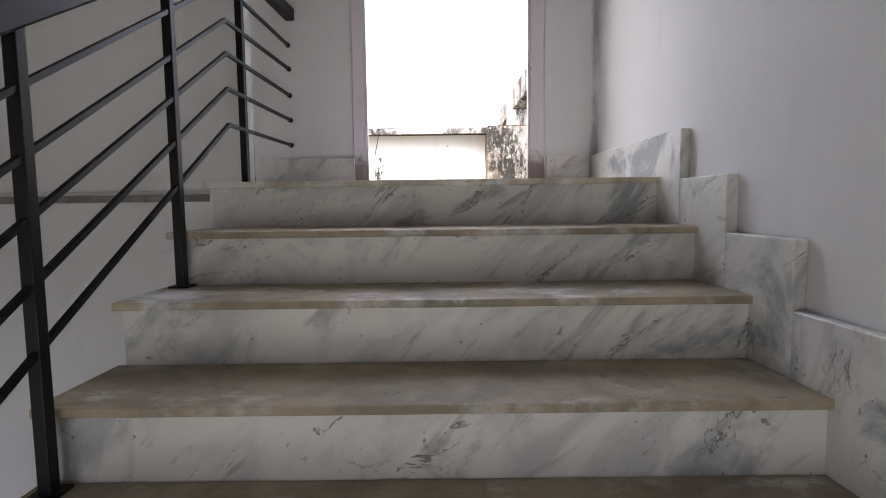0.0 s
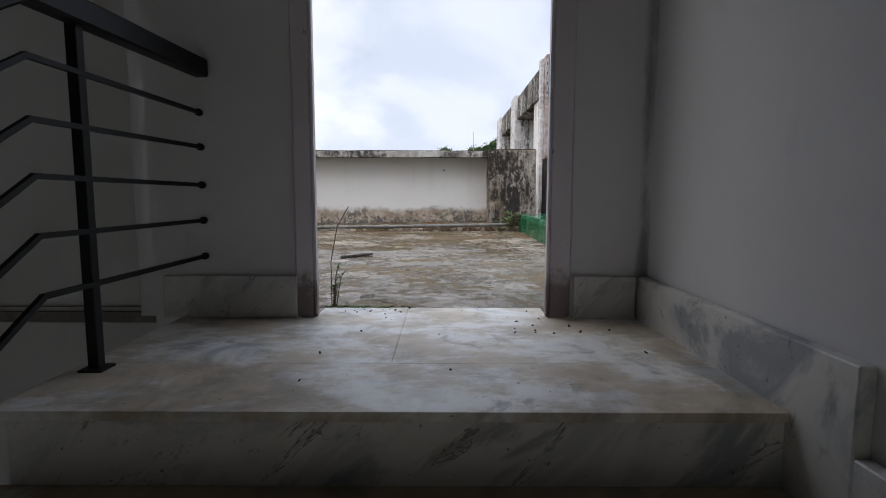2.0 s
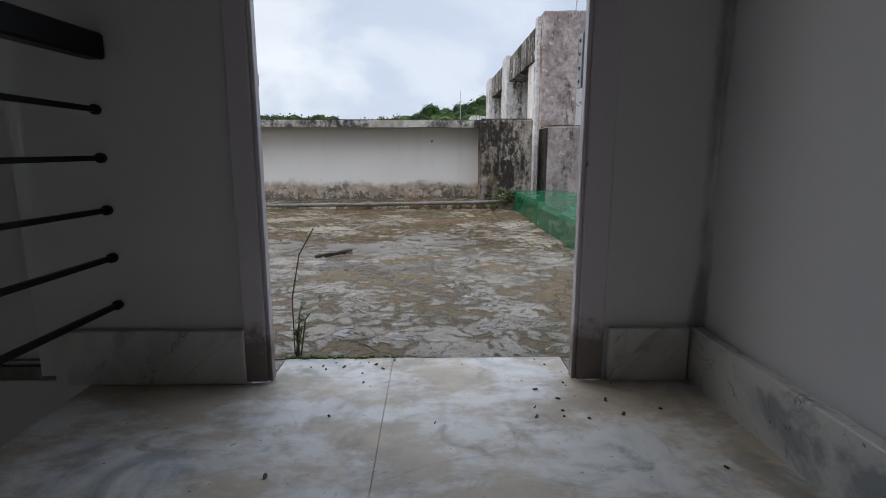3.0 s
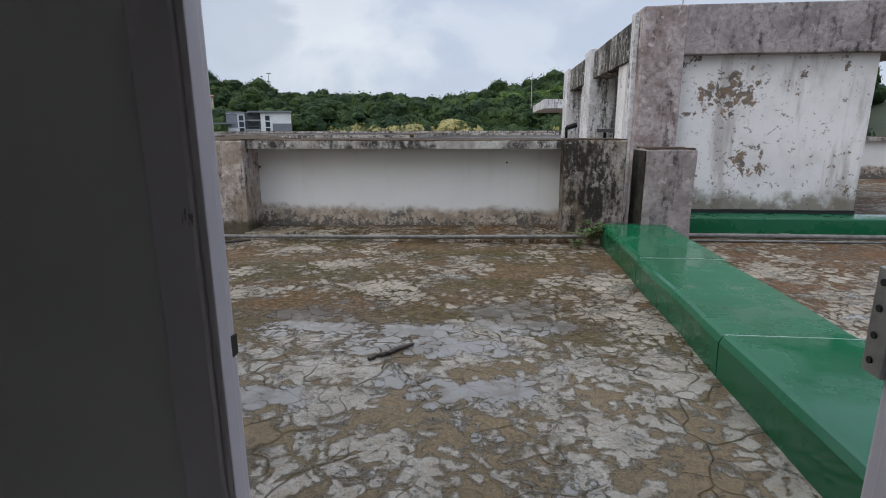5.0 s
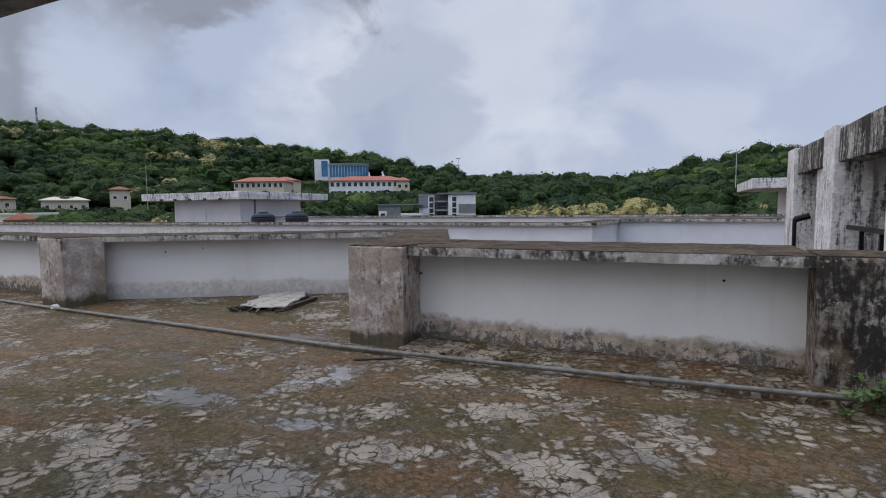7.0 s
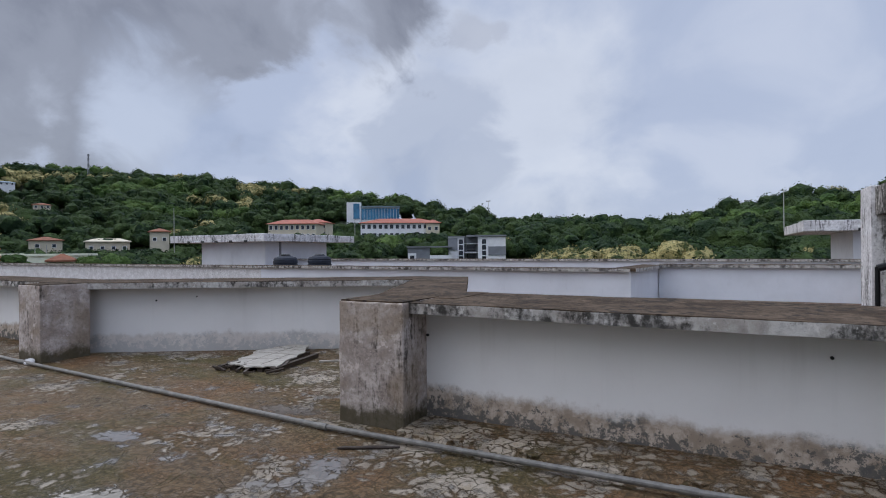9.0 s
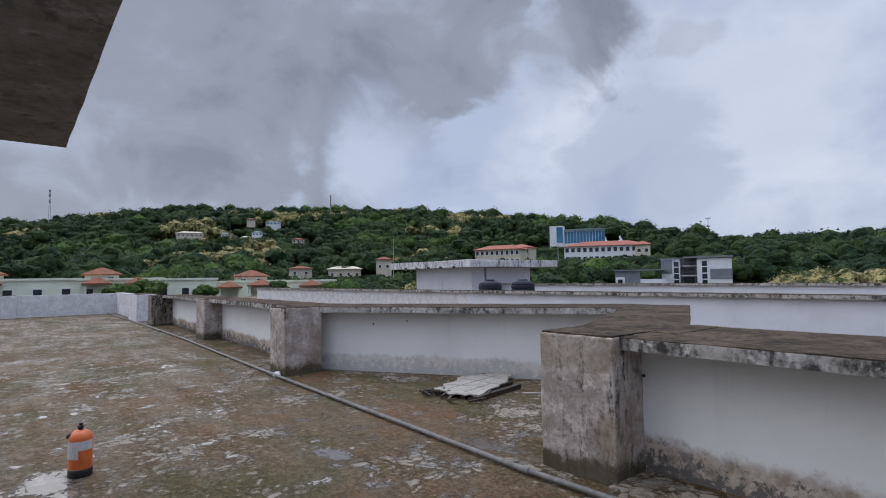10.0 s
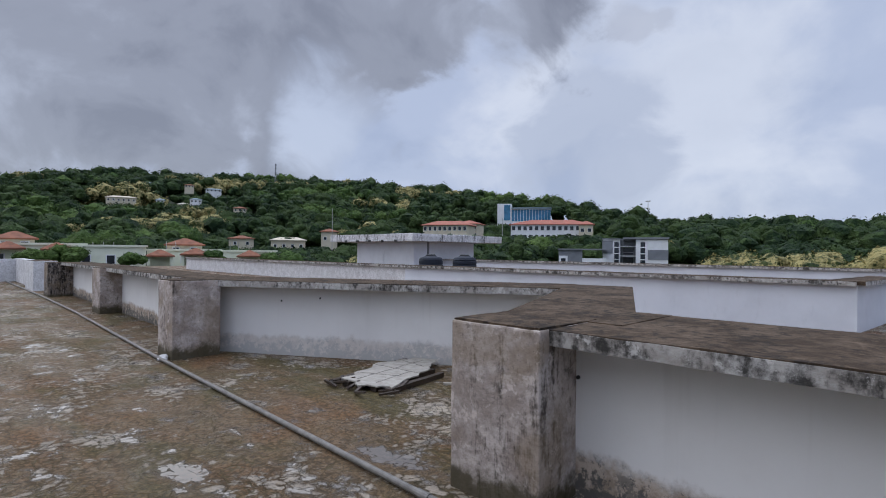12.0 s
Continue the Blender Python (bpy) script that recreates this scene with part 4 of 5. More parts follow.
part("back_wall", block(STREAKED, HX + 0.3, 3.79, 12.3, 12.5, -0.02, 2.1), STREAKED, tank_house)
bm = bmesh.new()
bar(bm, (HX + 0.15, 7.5, 1.06), (HX + 0.15, 9.15, 1.06), 0.05, 0.05)
for y in (7.9, 8.6):
    bar(bm, (HX + 0.15, y, 0.0), (HX + 0.15, y, 1.06), 0.04, 0.04)
part("guard_rail", bm, IRON, tank_house, "dark iron guard rail in the opening")
bm = bmesh.new()
tube(bm, (HX - 0.1, 11.2, 0.0), (HX - 0.1, 11.2, 1.12), 0.03, 8)
tube(bm, (HX - 0.1, 11.2, 1.1), (HX + 0.1, 11.2, 1.16), 0.05, 8)
part("vent_pipe", bm, IRON, tank_house, "dark vent pipe")

mast = thing("lightning_rod", (1.93, 6.4, 2.33), "thin steel lightning rod with three prongs", "lightning rod")
bm = bmesh.new()
tube(bm, (1.93, 6.4, 2.30), (1.95, 6.4, 2.60), 0.007, 8)
part("rod", bm, STEEL, mast)
for dx, dy in ((-0.045, 0.0), (0.05, 0.01), (0.0, 0.0)):
    bm = bmesh.new()
    tube(bm, (1.95, 6.4, 2.595), (1.95 + dx, 6.4 + dy, 2.67), 0.0035, 6)
    part("prong", bm, STEEL, mast)

# ---- green beams ----
kerb = thing("green_beam", (1.35, 3.0, 0), "wet glossy green painted concrete beam on the roof", "beam")
for y0, y1, dz in ((1.025, 2.535, 0.0), (2.545, 3.975, -0.004), (3.985, 5.33, 0.002)):
    bm = bmesh.new()
    n = 14
    rows = []
    for i in range(n + 1):
        y = y0 + (y1 - y0) * i / n
        w = noise.noise(Vector((0.3, y * 1.7, 0))) * 0.010
        rows.append([bm.verts.new(p) for p in ((1.035 + w, y, 0.0), (1.03 + w, y, 0.17 + dz), (1.045 + w, y, 0.198 + dz), (1.065 + w, y, 0.206 + dz), (1.62 + w, y, 0.206 + dz), (1.64 + w, y, 0.19 + dz), (1.65 + w, y, 0.0))])
    for a, b in zip(rows, rows[1:]):
        for i in range(6):
            bm.faces.new((a[i], a[i + 1], b[i + 1], b[i]))
    bm.faces.new(rows[0]), bm.faces.new(rows[-1][::-1])
    part("beam_length", bm, GREEN, kerb)
SEAM = make_plain("pale_mortar", (0.34, 0.40, 0.36), 0.6, 0, 0.5, 30)
for y in (2.54, 3.98):
    bm = bmesh.new()
    box(bm, 1.05, 1.63, y - 0.007, y + 0.007, 0.1, 0.2045)
    rough_up(bm, 6, 0.004, 20)
    part("mortar_seam", bm, SEAM, kerb, "worn pale mortar seam")
bm = bmesh.new()
box(bm, 1.88, 5.2, 5.96, 6.32, 0.0, 0.175)
soften(bm, 0.015)
solid("green_kerb", bm, GREEN, "wet green painted kerb at the foot of the tank house", "kerb")
bm = bmesh.new()
box(bm, 1.93, 3.92, 6.30, 6.36, 0.17, 0.215)
rough_up(bm, 5, 0.008, 9)
solid("tar_fillet", bm, BLACK, "black bitumen fillet along the wall foot", "bitumen")

# ---- pipes ----
def pipe_run(name, label, pts, r):
    run = thing(name, pts[0], label, "pipe")
    bm = bmesh.new()
    for a, b in zip(pts, pts[1:]):
        tube(bm, a, b, r, 12)
    part("pipe", bm, PIPE, run, smooth=False)
    for a in pts[1:-1]:
        bm = bmesh.new()
        tube(bm, (a[0] - 0.05, a[1], a[2]), (a[0] + 0.05, a[1], a[2]), r * 1.25, 12)
        part("coupling", bm, PIPE, run)
    return run


pipe_run("drain_pipe", "long grey plastic pipe lying on the roof", [(-28.9, 5.75, 0.03), (-20.0, 5.72, 0.03), (-14.6, 5.62, 0.03), (-8.3, 5.37, 0.03), (-3.2, 5.235, 0.03), (-0.6, 5.28, 0.055), (1.03, 5.33, 0.08)], 0.0205)
pipe_run("drain_pipe", "grey plastic pipe along the green kerb", [(1.66, 5.62, 0.045), (2.9, 5.68, 0.04), (5.2, 5.72, 0.04)], 0.025)
pipe_run("cable_conduit", "thin dark conduit under the pipe", [(1.66, 5.52, 0.015), (3.0, 5.55, 0.015), (5.2, 5.6, 0.015)], 0.012)

# ---- loose things on the roof ----
def sweep(bm, pts, radii, sides=8):
    rings = []
    for i, (p, r) in enumerate(zip(pts, radii)):
        d = (pts[min(i + 1, len(pts) - 1)] - pts[max(i - 1, 0)]).normalized()
        u = d.orthogonal().normalized()
        w = d.cross(u)
        rings.append([bm.verts.new(p + (u * math.cos(6.2832 * k / sides) + w * math.sin(6.2832 * k / sides)) * r) for k in range(sides)])
    for a, b in zip(rings, rings[1:]):
        for k in range(sides):
            bm.faces.new((a[k], a[(k + 1) % sides], b[(k + 1) % sides], b[k]))
    bm.faces.new(rings[0][::-1]), bm.faces.new(rings[-1])


def stick(label, a, b, r):
    bm = bmesh.new()
    a, b = Vector(a), Vector(b)
    n = 7
    pts = [a.lerp(b, i / n) + noise.noise_vector(a.lerp(b, i / n) * 9) * Vector((0.012, 0.012, 0.003)) for i in range(n + 1)]
    sweep(bm, pts, [r * (1 - 0.9 * abs(i / n - 0.45) ** 1.5) * (1 + 0.25 * noise.noise(p * 30)) for i, p in enumerate(pts)])
    solid("stick", bm, WOODBARK, label, "stick", group="sticks on the roof")


stick("dark wet broken stick on the screed", (-0.585, 2.545, 0.012), (-0.40, 2.75, 0.014), 0.014)
stick("dark wet stick beside the pipe", (-2.83, 4.97, 0.012), (-2.44, 5.19, 0.012), 0.013)

board = thing("broken_board", (-5.4, 7.0, 0), "broken pale board lying on dark rotten battens", "board")
bm = bmesh.new()
rng = random.Random(4)
outline = []
corners = [(-5.66, 6.40), (-5.28, 6.33), (-5.03, 6.52), (-5.34, 7.25), (-5.62, 7.72), (-5.90, 7.72), (-5.98, 7.10)]
for (ax, ay), (bx, by) in zip(corners, corners[1:] + corners[:1]):
    for i in range(6):
        f = i / 6
        outline.append((ax + (bx - ax) * f + rng.uniform(-0.035, 0.035), ay + (by - ay) * f + rng.uniform(-0.035, 0.035)))
prism(bm, outline, 0.052, 0.066)
part("sheet", bm, BOARD, board, "pale splintered sheet")
for i in range(5):
    bm = bmesh.new()
    x = -5.75 + i * 0.17
    bar(bm, (x + 0.04, 6.27 + 0.05 * i, 0.026), (x - 0.30 + 0.05 * i, 7.66 - 0.08 * i, 0.026), 0.075, 0.05)
    rough_up(bm, 2, 0.012, 9)
    part("batten", bm, WOODBARK, board, "rotten dark batten")
for i in range(18):
    bm = bmesh.new()
    a = Vector((rng.uniform(-5.85, -4.95), rng.uniform(6.22, 6.6), 0.02))
    bar(bm, a, a + Vector((rng.uniform(-0.1, 0.25), rng.uniform(-0.08, 0.2), rng.uniform(0, 0.05))), 0.03, 0.02)
    part("splinter", bm, WOODBARK, board)
for ax, ay, bx, by in ((-5.80, 6.62, -5.30, 6.86), (-5.94, 7.02, -5.28, 7.10), (-5.90, 7.40, -5.48, 7.36), (-5.52, 6.46, -5.74, 7.60), (-5.26, 6.50, -5.40, 7.10)):
    bm = bmesh.new()
    bar(bm, (ax, ay, 0.0664), (bx, by, 0.0664), 0.009, 0.0016)
    part("split", bm, WOODBARK, board, "dark split in the sheet")
bm = bmesh.new()
bar(bm, (-4.92, 7.12, 0.012), (-4.72, 7.28, 0.012), 0.035, 0.02)
solid("splinter", bm, BOARD, "pale wood splinter on the screed", "splinter")

ext = thing("fire_extinguisher", (-5.37, 2.78, 0), "rusty orange fire extinguisher with a white label and black foot", "fire extinguisher")
EX = Vector((-5.37, 2.785, 0))


def lathe(bm, at, profile, sides=28, lean=0.0):
    rings = []
    for r, z in profile:
        rings.append([bm.verts.new((at.x + r * math.cos(2 * math.pi * i / sides) , at.y + r * math.sin(2 * math.pi * i / sides), at.z + z)) for i in range(sides)])
    for a, b in zip(rings, rings[1:]):
        for i in range(sides):
            bm.faces.new((a[i], a[(i + 1) % sides], b[(i + 1) % sides], b[i]))
    bm.faces.new(rings[0][::-1]), bm.faces.new(rings[-1])


bm = bmesh.new()
lathe(bm, EX, [(0.074, 0.05), (0.076, 0.06), (0.076, 0.275), (0.073, 0.295), (0.060, 0.315), (0.038, 0.330), (0.020, 0.336)])
part("cylinder", bm, ORANGE, ext, "faded orange enamel cylinder", smooth=True)
bm = bmesh.new()
lathe(bm, EX, [(0.076, 0.0), (0.079, 0.006), (0.079, 0.055), (0.074, 0.062)])
part("foot", bm, BLACK, ext, "black rubber foot", smooth=True)
bm = bmesh.new()
lathe(bm, EX, [(0.017, 0.33), (0.017, 0.352), (0.024, 0.356), (0.024, 0.364), (0.013, 0.368), (0.013, 0.384)], 16)
part("valve", bm, BLACK, ext, "black valve")


def wrap(bm, at, r, a0, a1, z0, z1, n=14):
    ring = []
    for i in range(n + 1):
        a = radians(a0 + (a1 - a0) * i / n)
        ring.append([bm.verts.new((at.x + r * math.cos(a), at.y + r * math.sin(a), at.z + z)) for z in (z0, z1)])
    for p, q in zip(ring, ring[1:]):
        bm.faces.new((p[0], q[0], q[1], p[1]))


bm = bmesh.new()
wrap(bm, EX, 0.0775, -130, -15, 0.135, 0.262)
wrap(bm, EX, 0.0775, -15, 65, 0.195, 0.262)
part("label", bm, LABEL, ext, "grubby white paper label")
bm = bmesh.new()
bar(bm, EX + Vector((-0.02, -0.075, 0.285)), EX + Vector((0.01, -0.06, 0.31)), 0.03, 0.02)
part("bracket", bm, BLACK, ext)

# weeds
def weed(name, at, label, count, reach, height, seed, big=1.0):
    rng = random.Random(seed)
    plant = thing(name, at, label, "weed")
    stems, leaves = bmesh.new(), bmesh.new()
    for i in range(count):
        a = rng.uniform(0, 6.28)
        tip = Vector(at) + Vector((math.cos(a) * reach * rng.uniform(0.3, 1), math.sin(a) * reach * rng.uniform(0.3, 1) * 0.7, height * rng.uniform(0.35, 1)))
        root = Vector(at) + Vector((rng.uniform(-0.02, 0.02), rng.uniform(-0.02, 0.02), 0))
        mid = root.lerp(tip, 0.5) + Vector((0, 0, height * 0.2))
        tube(stems, root, mid, 0.0025, 5, 0.002), tube(stems, mid, tip, 0.002, 5, 0.001)
        for k in range(rng.randint(5, 9)):
            p = mid.lerp(tip, rng.random()) if rng.random() < 0.7 else root.lerp(mid, rng.uniform(0.4, 1))
            d = Vector((rng.uniform(-1, 1), rng.uniform(-1, 1), rng.uniform(-0.1, 0.7))).normalized() * rng.uniform(0.02, 0.04) * big
            s = d.cross(Vector((0, 0, 1))).normalized() * d.length * 0.32
            v = [leaves.verts.new(q) for q in (p, p + d * 0.5 + s, p + d + Vector((0, 0, -0.006)), p + d * 0.5 - s)]
            leaves.faces.new(v)
    part("stalk", stems, WEED_STEM, plant)
    part("foliage", leaves, WEED, plant)
    return plant


WEED = make_plain("weed_leaf", (0.075, 0.15, 0.025), 0.6, 0, 0.5, 40)
WEED_STEM = make_plain("weed_stem", (0.13, 0.09, 0.04), 0.7, 0, 0.3, 40)
weed("weed", (0.93, 5.22, 0.03), "leafy green weed at the end of the green beam", 26, 0.26, 0.22, 3, 1.5)
weed("weed", (0.80, 5.10, 0.0), "small green weed by the pipe", 7, 0.12, 0.10, 5, 1.2)
tall = weed("weed", (-0.30, 1.03, 0.0), "thin yellowing weed at the door jamb", 6, 0.06, 0.22, 8, 0.8)
bm = bmesh.new()
pts = [Vector((-0.325, 1.04, 0.0)), Vector((-0.327, 1.045, 0.18)), Vector((-0.30, 1.05, 0.32)), Vector((-0.255, 1.06, 0.40))]
for a, b in zip(pts, pts[1:]):
    tube(bm, a, b, 0.0022, 6, 0.0018)
part("dry_stalk", bm, WOODBARK, tall, "dry brown stalk")

# crumbs of mortar and leaf on the landing
bm = bmesh.new()
rng = random.Random(11)
for i in range(46):
    x, y = rng.choice(((rng.uniform(0.35, 0.62), rng.uniform(0.6, 0.98)), (rng.uniform(-0.3, 0.8), rng.uniform(0.1, 0.98)), (rng.uniform(-0.3, 0.0), rng.uniform(0.88, 0.98))))
    if y > YW - 0.03 and not -0.31 < x < 0.5:
        continue
    s = rng.uniform(0.0015, 0.0055)
    m = Matrix.LocRotScale((x, y, s * 0.4), Euler((rng.random(), rng.random(), rng.uniform(0, 6))), (s * rng.uniform(1, 2), s, s * 0.5))
    bmesh.ops.create_icosphere(bm, subdivisions=1, radius=1.0, matrix=m)
solid("grit", bm, WOODBARK, "dark grit and leaf crumbs on the landing", "grit", kind="stuff")

# a line of moss where the landing meets the screed
bm = bmesh.new()
for i in range(70):
    s = rng.uniform(0.003, 0.008)
    x = -0.34 + 0.34 * rng.random() ** 1.6
    m = Matrix.LocRotScale((x, 1.004 + rng.uniform(-0.004, 0.012), s * 0.4), Euler((0, 0, rng.uniform(0, 6))), (s * rng.uniform(1, 2.2), s, s * 0.7))
    bmesh.ops.create_icosphere(bm, subdivisions=1, radius=1.0, matrix=m)
solid("moss", bm, WEED, "yellow green moss along the edge of the landing", "moss", kind="stuff")

# rusty fixings and drain holes in the parapet faces
for x, y, z, r in ((0.125, 5.833, 0.755, 0.011), (-2.584, 5.833, 0.70, 0.012), (-7.02, 6.945, 0.77, 0.011), (-7.5, 6.655, 0.72, 0.013)):
    bm = bmesh.new()
    lathe(bm, Vector((0, 0, 0)), [(r, 0.0), (r * 0.9, 0.012), (r * 0.4, 0.016)], 10)
    bmesh.ops.transform(bm, matrix=Matrix.Translation((x, y, z)) @ Matrix.Rotation(radians(90), 4, "X"), verts=list(bm.verts))
    solid("wall_fixing", bm, BLACK, "small rusty fixing in the parapet face", "fixing", group="fixings in the parapets")

# litter by the pipe
bm = bmesh.new()
for a, s in ((0.0, 0.06), (1.1, 0.045)):
    bmesh.ops.create_icosphere(bm, subdivisions=2, radius=1.0, matrix=Matrix.LocRotScale((-8.22 + a * 0.07, 5.42 - a * 0.03, s * 0.45), Euler((0.3, 0.2, a)), (s * 1.3, s, s * 0.6)))
for v in bm.verts:
    v.co += noise.noise_vector(v.co * 30) * 0.012
solid("plastic_litter", bm, LABEL, "crumpled white plastic litter beside the pipe", "litter")

# ---- country around: ground, hill, woods ----
EYE = Vector((-0.8, 2.7, 1.4))
RIDGE = [(-60, 5.0), (-40, 5.2), (-15, 5.5), (-6.9, 5.0), (-3.5, 4.4), (1.1, 3.7), (6.4, 2.9), (12, 3.3), (18.7, 3.7), (20.5, 3.3), (24.2, 4.0), (27.4, 4.5), (30.3, 5.2), (36.3, 6.2), (42, 6.7), (47.5, 6.9), (52.4, 7.4), (57, 7.6), (65, 7.6), (68.8, 7.4), (76.4, 7.5), (79.4, 7.1), (86, 6.0), (92, 5.2), (95.5, 4.9), (120, 4.2), (150, 3.0)]
REACH = [(-60, 260), (25, 240), (45, 400), (60, 460), (80, 460), (95, 380), (150, 300)]


def table(rows, x):
    for (a, p), (b, q) in zip(rows, rows[1:]):
        if x <= b:
            f = max(0.0, (x - a) / (b - a))
            return p + (q - p) * f
    return rows[-1][1]


def spot(az, r, z=0.0):
    a = radians(az)
    return Vector((EYE.x - r * math.sin(a), EYE.y + r * math.cos(a), z))


def height_at(az, el, r):
    return EYE.z + r * math.tan(radians(el))


def terrain(az, r):
    lim = table(REACH, az) if -60 <= az <= 150 else 280
    top = height_at(0, table(RIDGE, az), lim) - 9.0 if -60 <= az <= 150 else -2.0
    f = (r - 60) / (lim - 60)
    if f <= 0:
        return -13.0
    if f <= 1:
        return -13.0 + (top + 13.0) * f ** 1.6
    return max(-60.0, top - (r - lim) * 0.05)


bm = bmesh.new()
radii = [0, 30, 60, 80, 100, 130, 160, 200, 240, 280, 330, 380, 430, 480, 560, 700, 1000, 1600, 2600, 4200]
rings = []
for r in radii:
    ring = []
    for k in range(120):
        az = -180 + 3 * k
        p = spot(az, r, terrain(az, r))
        p.z += noise.noise(p * 0.02) * 4 if 80 < r < 600 else 0
        ring.append(bm.verts.new(p) if r or not ring else ring[0])
    rings.append(ring)
for a, b in zip(rings, rings[1:]):
    for k in range(120):
        quad = [a[k], a[(k + 1) % 120], b[(k + 1) % 120], b[k]]
        bm.faces.new(list(dict.fromkeys(quad)))
solid("ground", bm, SOIL, "green wooded ground that climbs into hills", kind="structure", smooth=True)

# what must stay in view through the trees: bearing from, to, foot elevation, distance
CLEAR = [(28.0, 47.5, 2.1, 215), (32.5, 40.0, 3.5, 270), (20.5, 33.0, -1.2, 125), (63.5, 97.0, -1.2, 92), (74.6, 78.6, 4.5, 330), (67.5, 72.5, 4.75, 360), (65.2, 67.2, 4.2, 300), (64.6, 67.3, 0.7, 180), (58.4, 64.2, 0.55, 180), (55.5, 58.8, 1.2, 170), (93.0, 97.0, 0.7, 180), (66.8, 72.2, 5.7, 390)]


ball = bmesh.new()
bmesh.ops.create_icosphere(ball, subdivisions=2, radius=1.0)
BALL_V = np.array([v.co[:] for v in ball.verts])
BALL_F = np.array([[v.index for v in f.verts] for f in ball.faces])
ball.free()
ball = bmesh.new()
bmesh.ops.create_icosphere(ball, subdivisions=1, radius=1.0)
SMALL_V = np.array([v.co[:] for v in ball.verts])
SMALL_F = np.array([[v.index for v in f.verts] for f in ball.faces])
ball.free()


def crown(rng, centre, radius, near):
    """A lumpy crown: dented lumps of foliage, and leaf sprays that break its outline. Triangles as (n, 3, 3)."""
    lumps = 9 if near > 0.6 else 6
    d = rng.normal(size=(lumps, 3))
    d[:, 2] = np.abs(d[:, 2]) * 0.9
    d /= np.linalg.norm(d, axis=1)[:, None]
    at = d * radius * rng.uniform(0.35, 0.75, (lumps, 1))
    at[:, 2] *= 0.85
    size = radius * rng.uniform(0.30, 0.52, lumps)
    bv, bf = (BALL_V, BALL_F) if near > 0.6 else (SMALL_V, SMALL_F)
    tris = []
    for p, s in zip(at, size):
        v = bv * s * rng.uniform(0.78, 1.18, (len(bv), 1)) * np.array([1, 1, 0.85]) + p
        tris.append(v[bf])
    cards = int(150 + 420 * near)
    who = rng.integers(0, lumps, cards)
    n = rng.normal(size=(cards, 3))
    n[:, 2] = np.abs(n[:, 2]) * 0.9 - 0.1
    n /= np.linalg.norm(n, axis=1)[:, None]
    p = at[who] + n * size[who][:, None] * np.array([1, 1, 0.85]) * rng.uniform(0.98, 1.22, (cards, 1))
    n = n + rng.normal(size=(cards, 3)) * 0.5
    n /= np.linalg.norm(n, axis=1)[:, None]
    u = np.cross(n, rng.normal(size=(cards, 3)))
    u /= np.linalg.norm(u, axis=1)[:, None]
    w = np.cross(n, u)
    s = radius * rng.uniform(0.03, 0.075, (cards, 1))
    tris.append(np.stack([p - u * s, p + u * s, p + w * s * 1.2], axis=1))
    return np.concatenate(tris) + np.array(centre)


def leaves_object(name, tris, mat, label, category):
    v = np.concatenate(tris).reshape(-1, 3).astype(np.float32)
    n = len(v) // 3
    me = bpy.data.meshes.new(name)
    me.vertices.add(len(v)), me.loops.add(len(v)), me.polygons.add(n)
    me.vertices.foreach_set("co", v.ravel())
    me.loops.foreach_set("vertex_index", np.arange(len(v), dtype=np.int32))
    me.polygons.foreach_set("loop_start", np.arange(0, len(v), 3, dtype=np.int32))
    me.update(calc_edges=True)
    me.materials.append(mat)
    return tagged(new(name, me), label, category, "", "stuff")


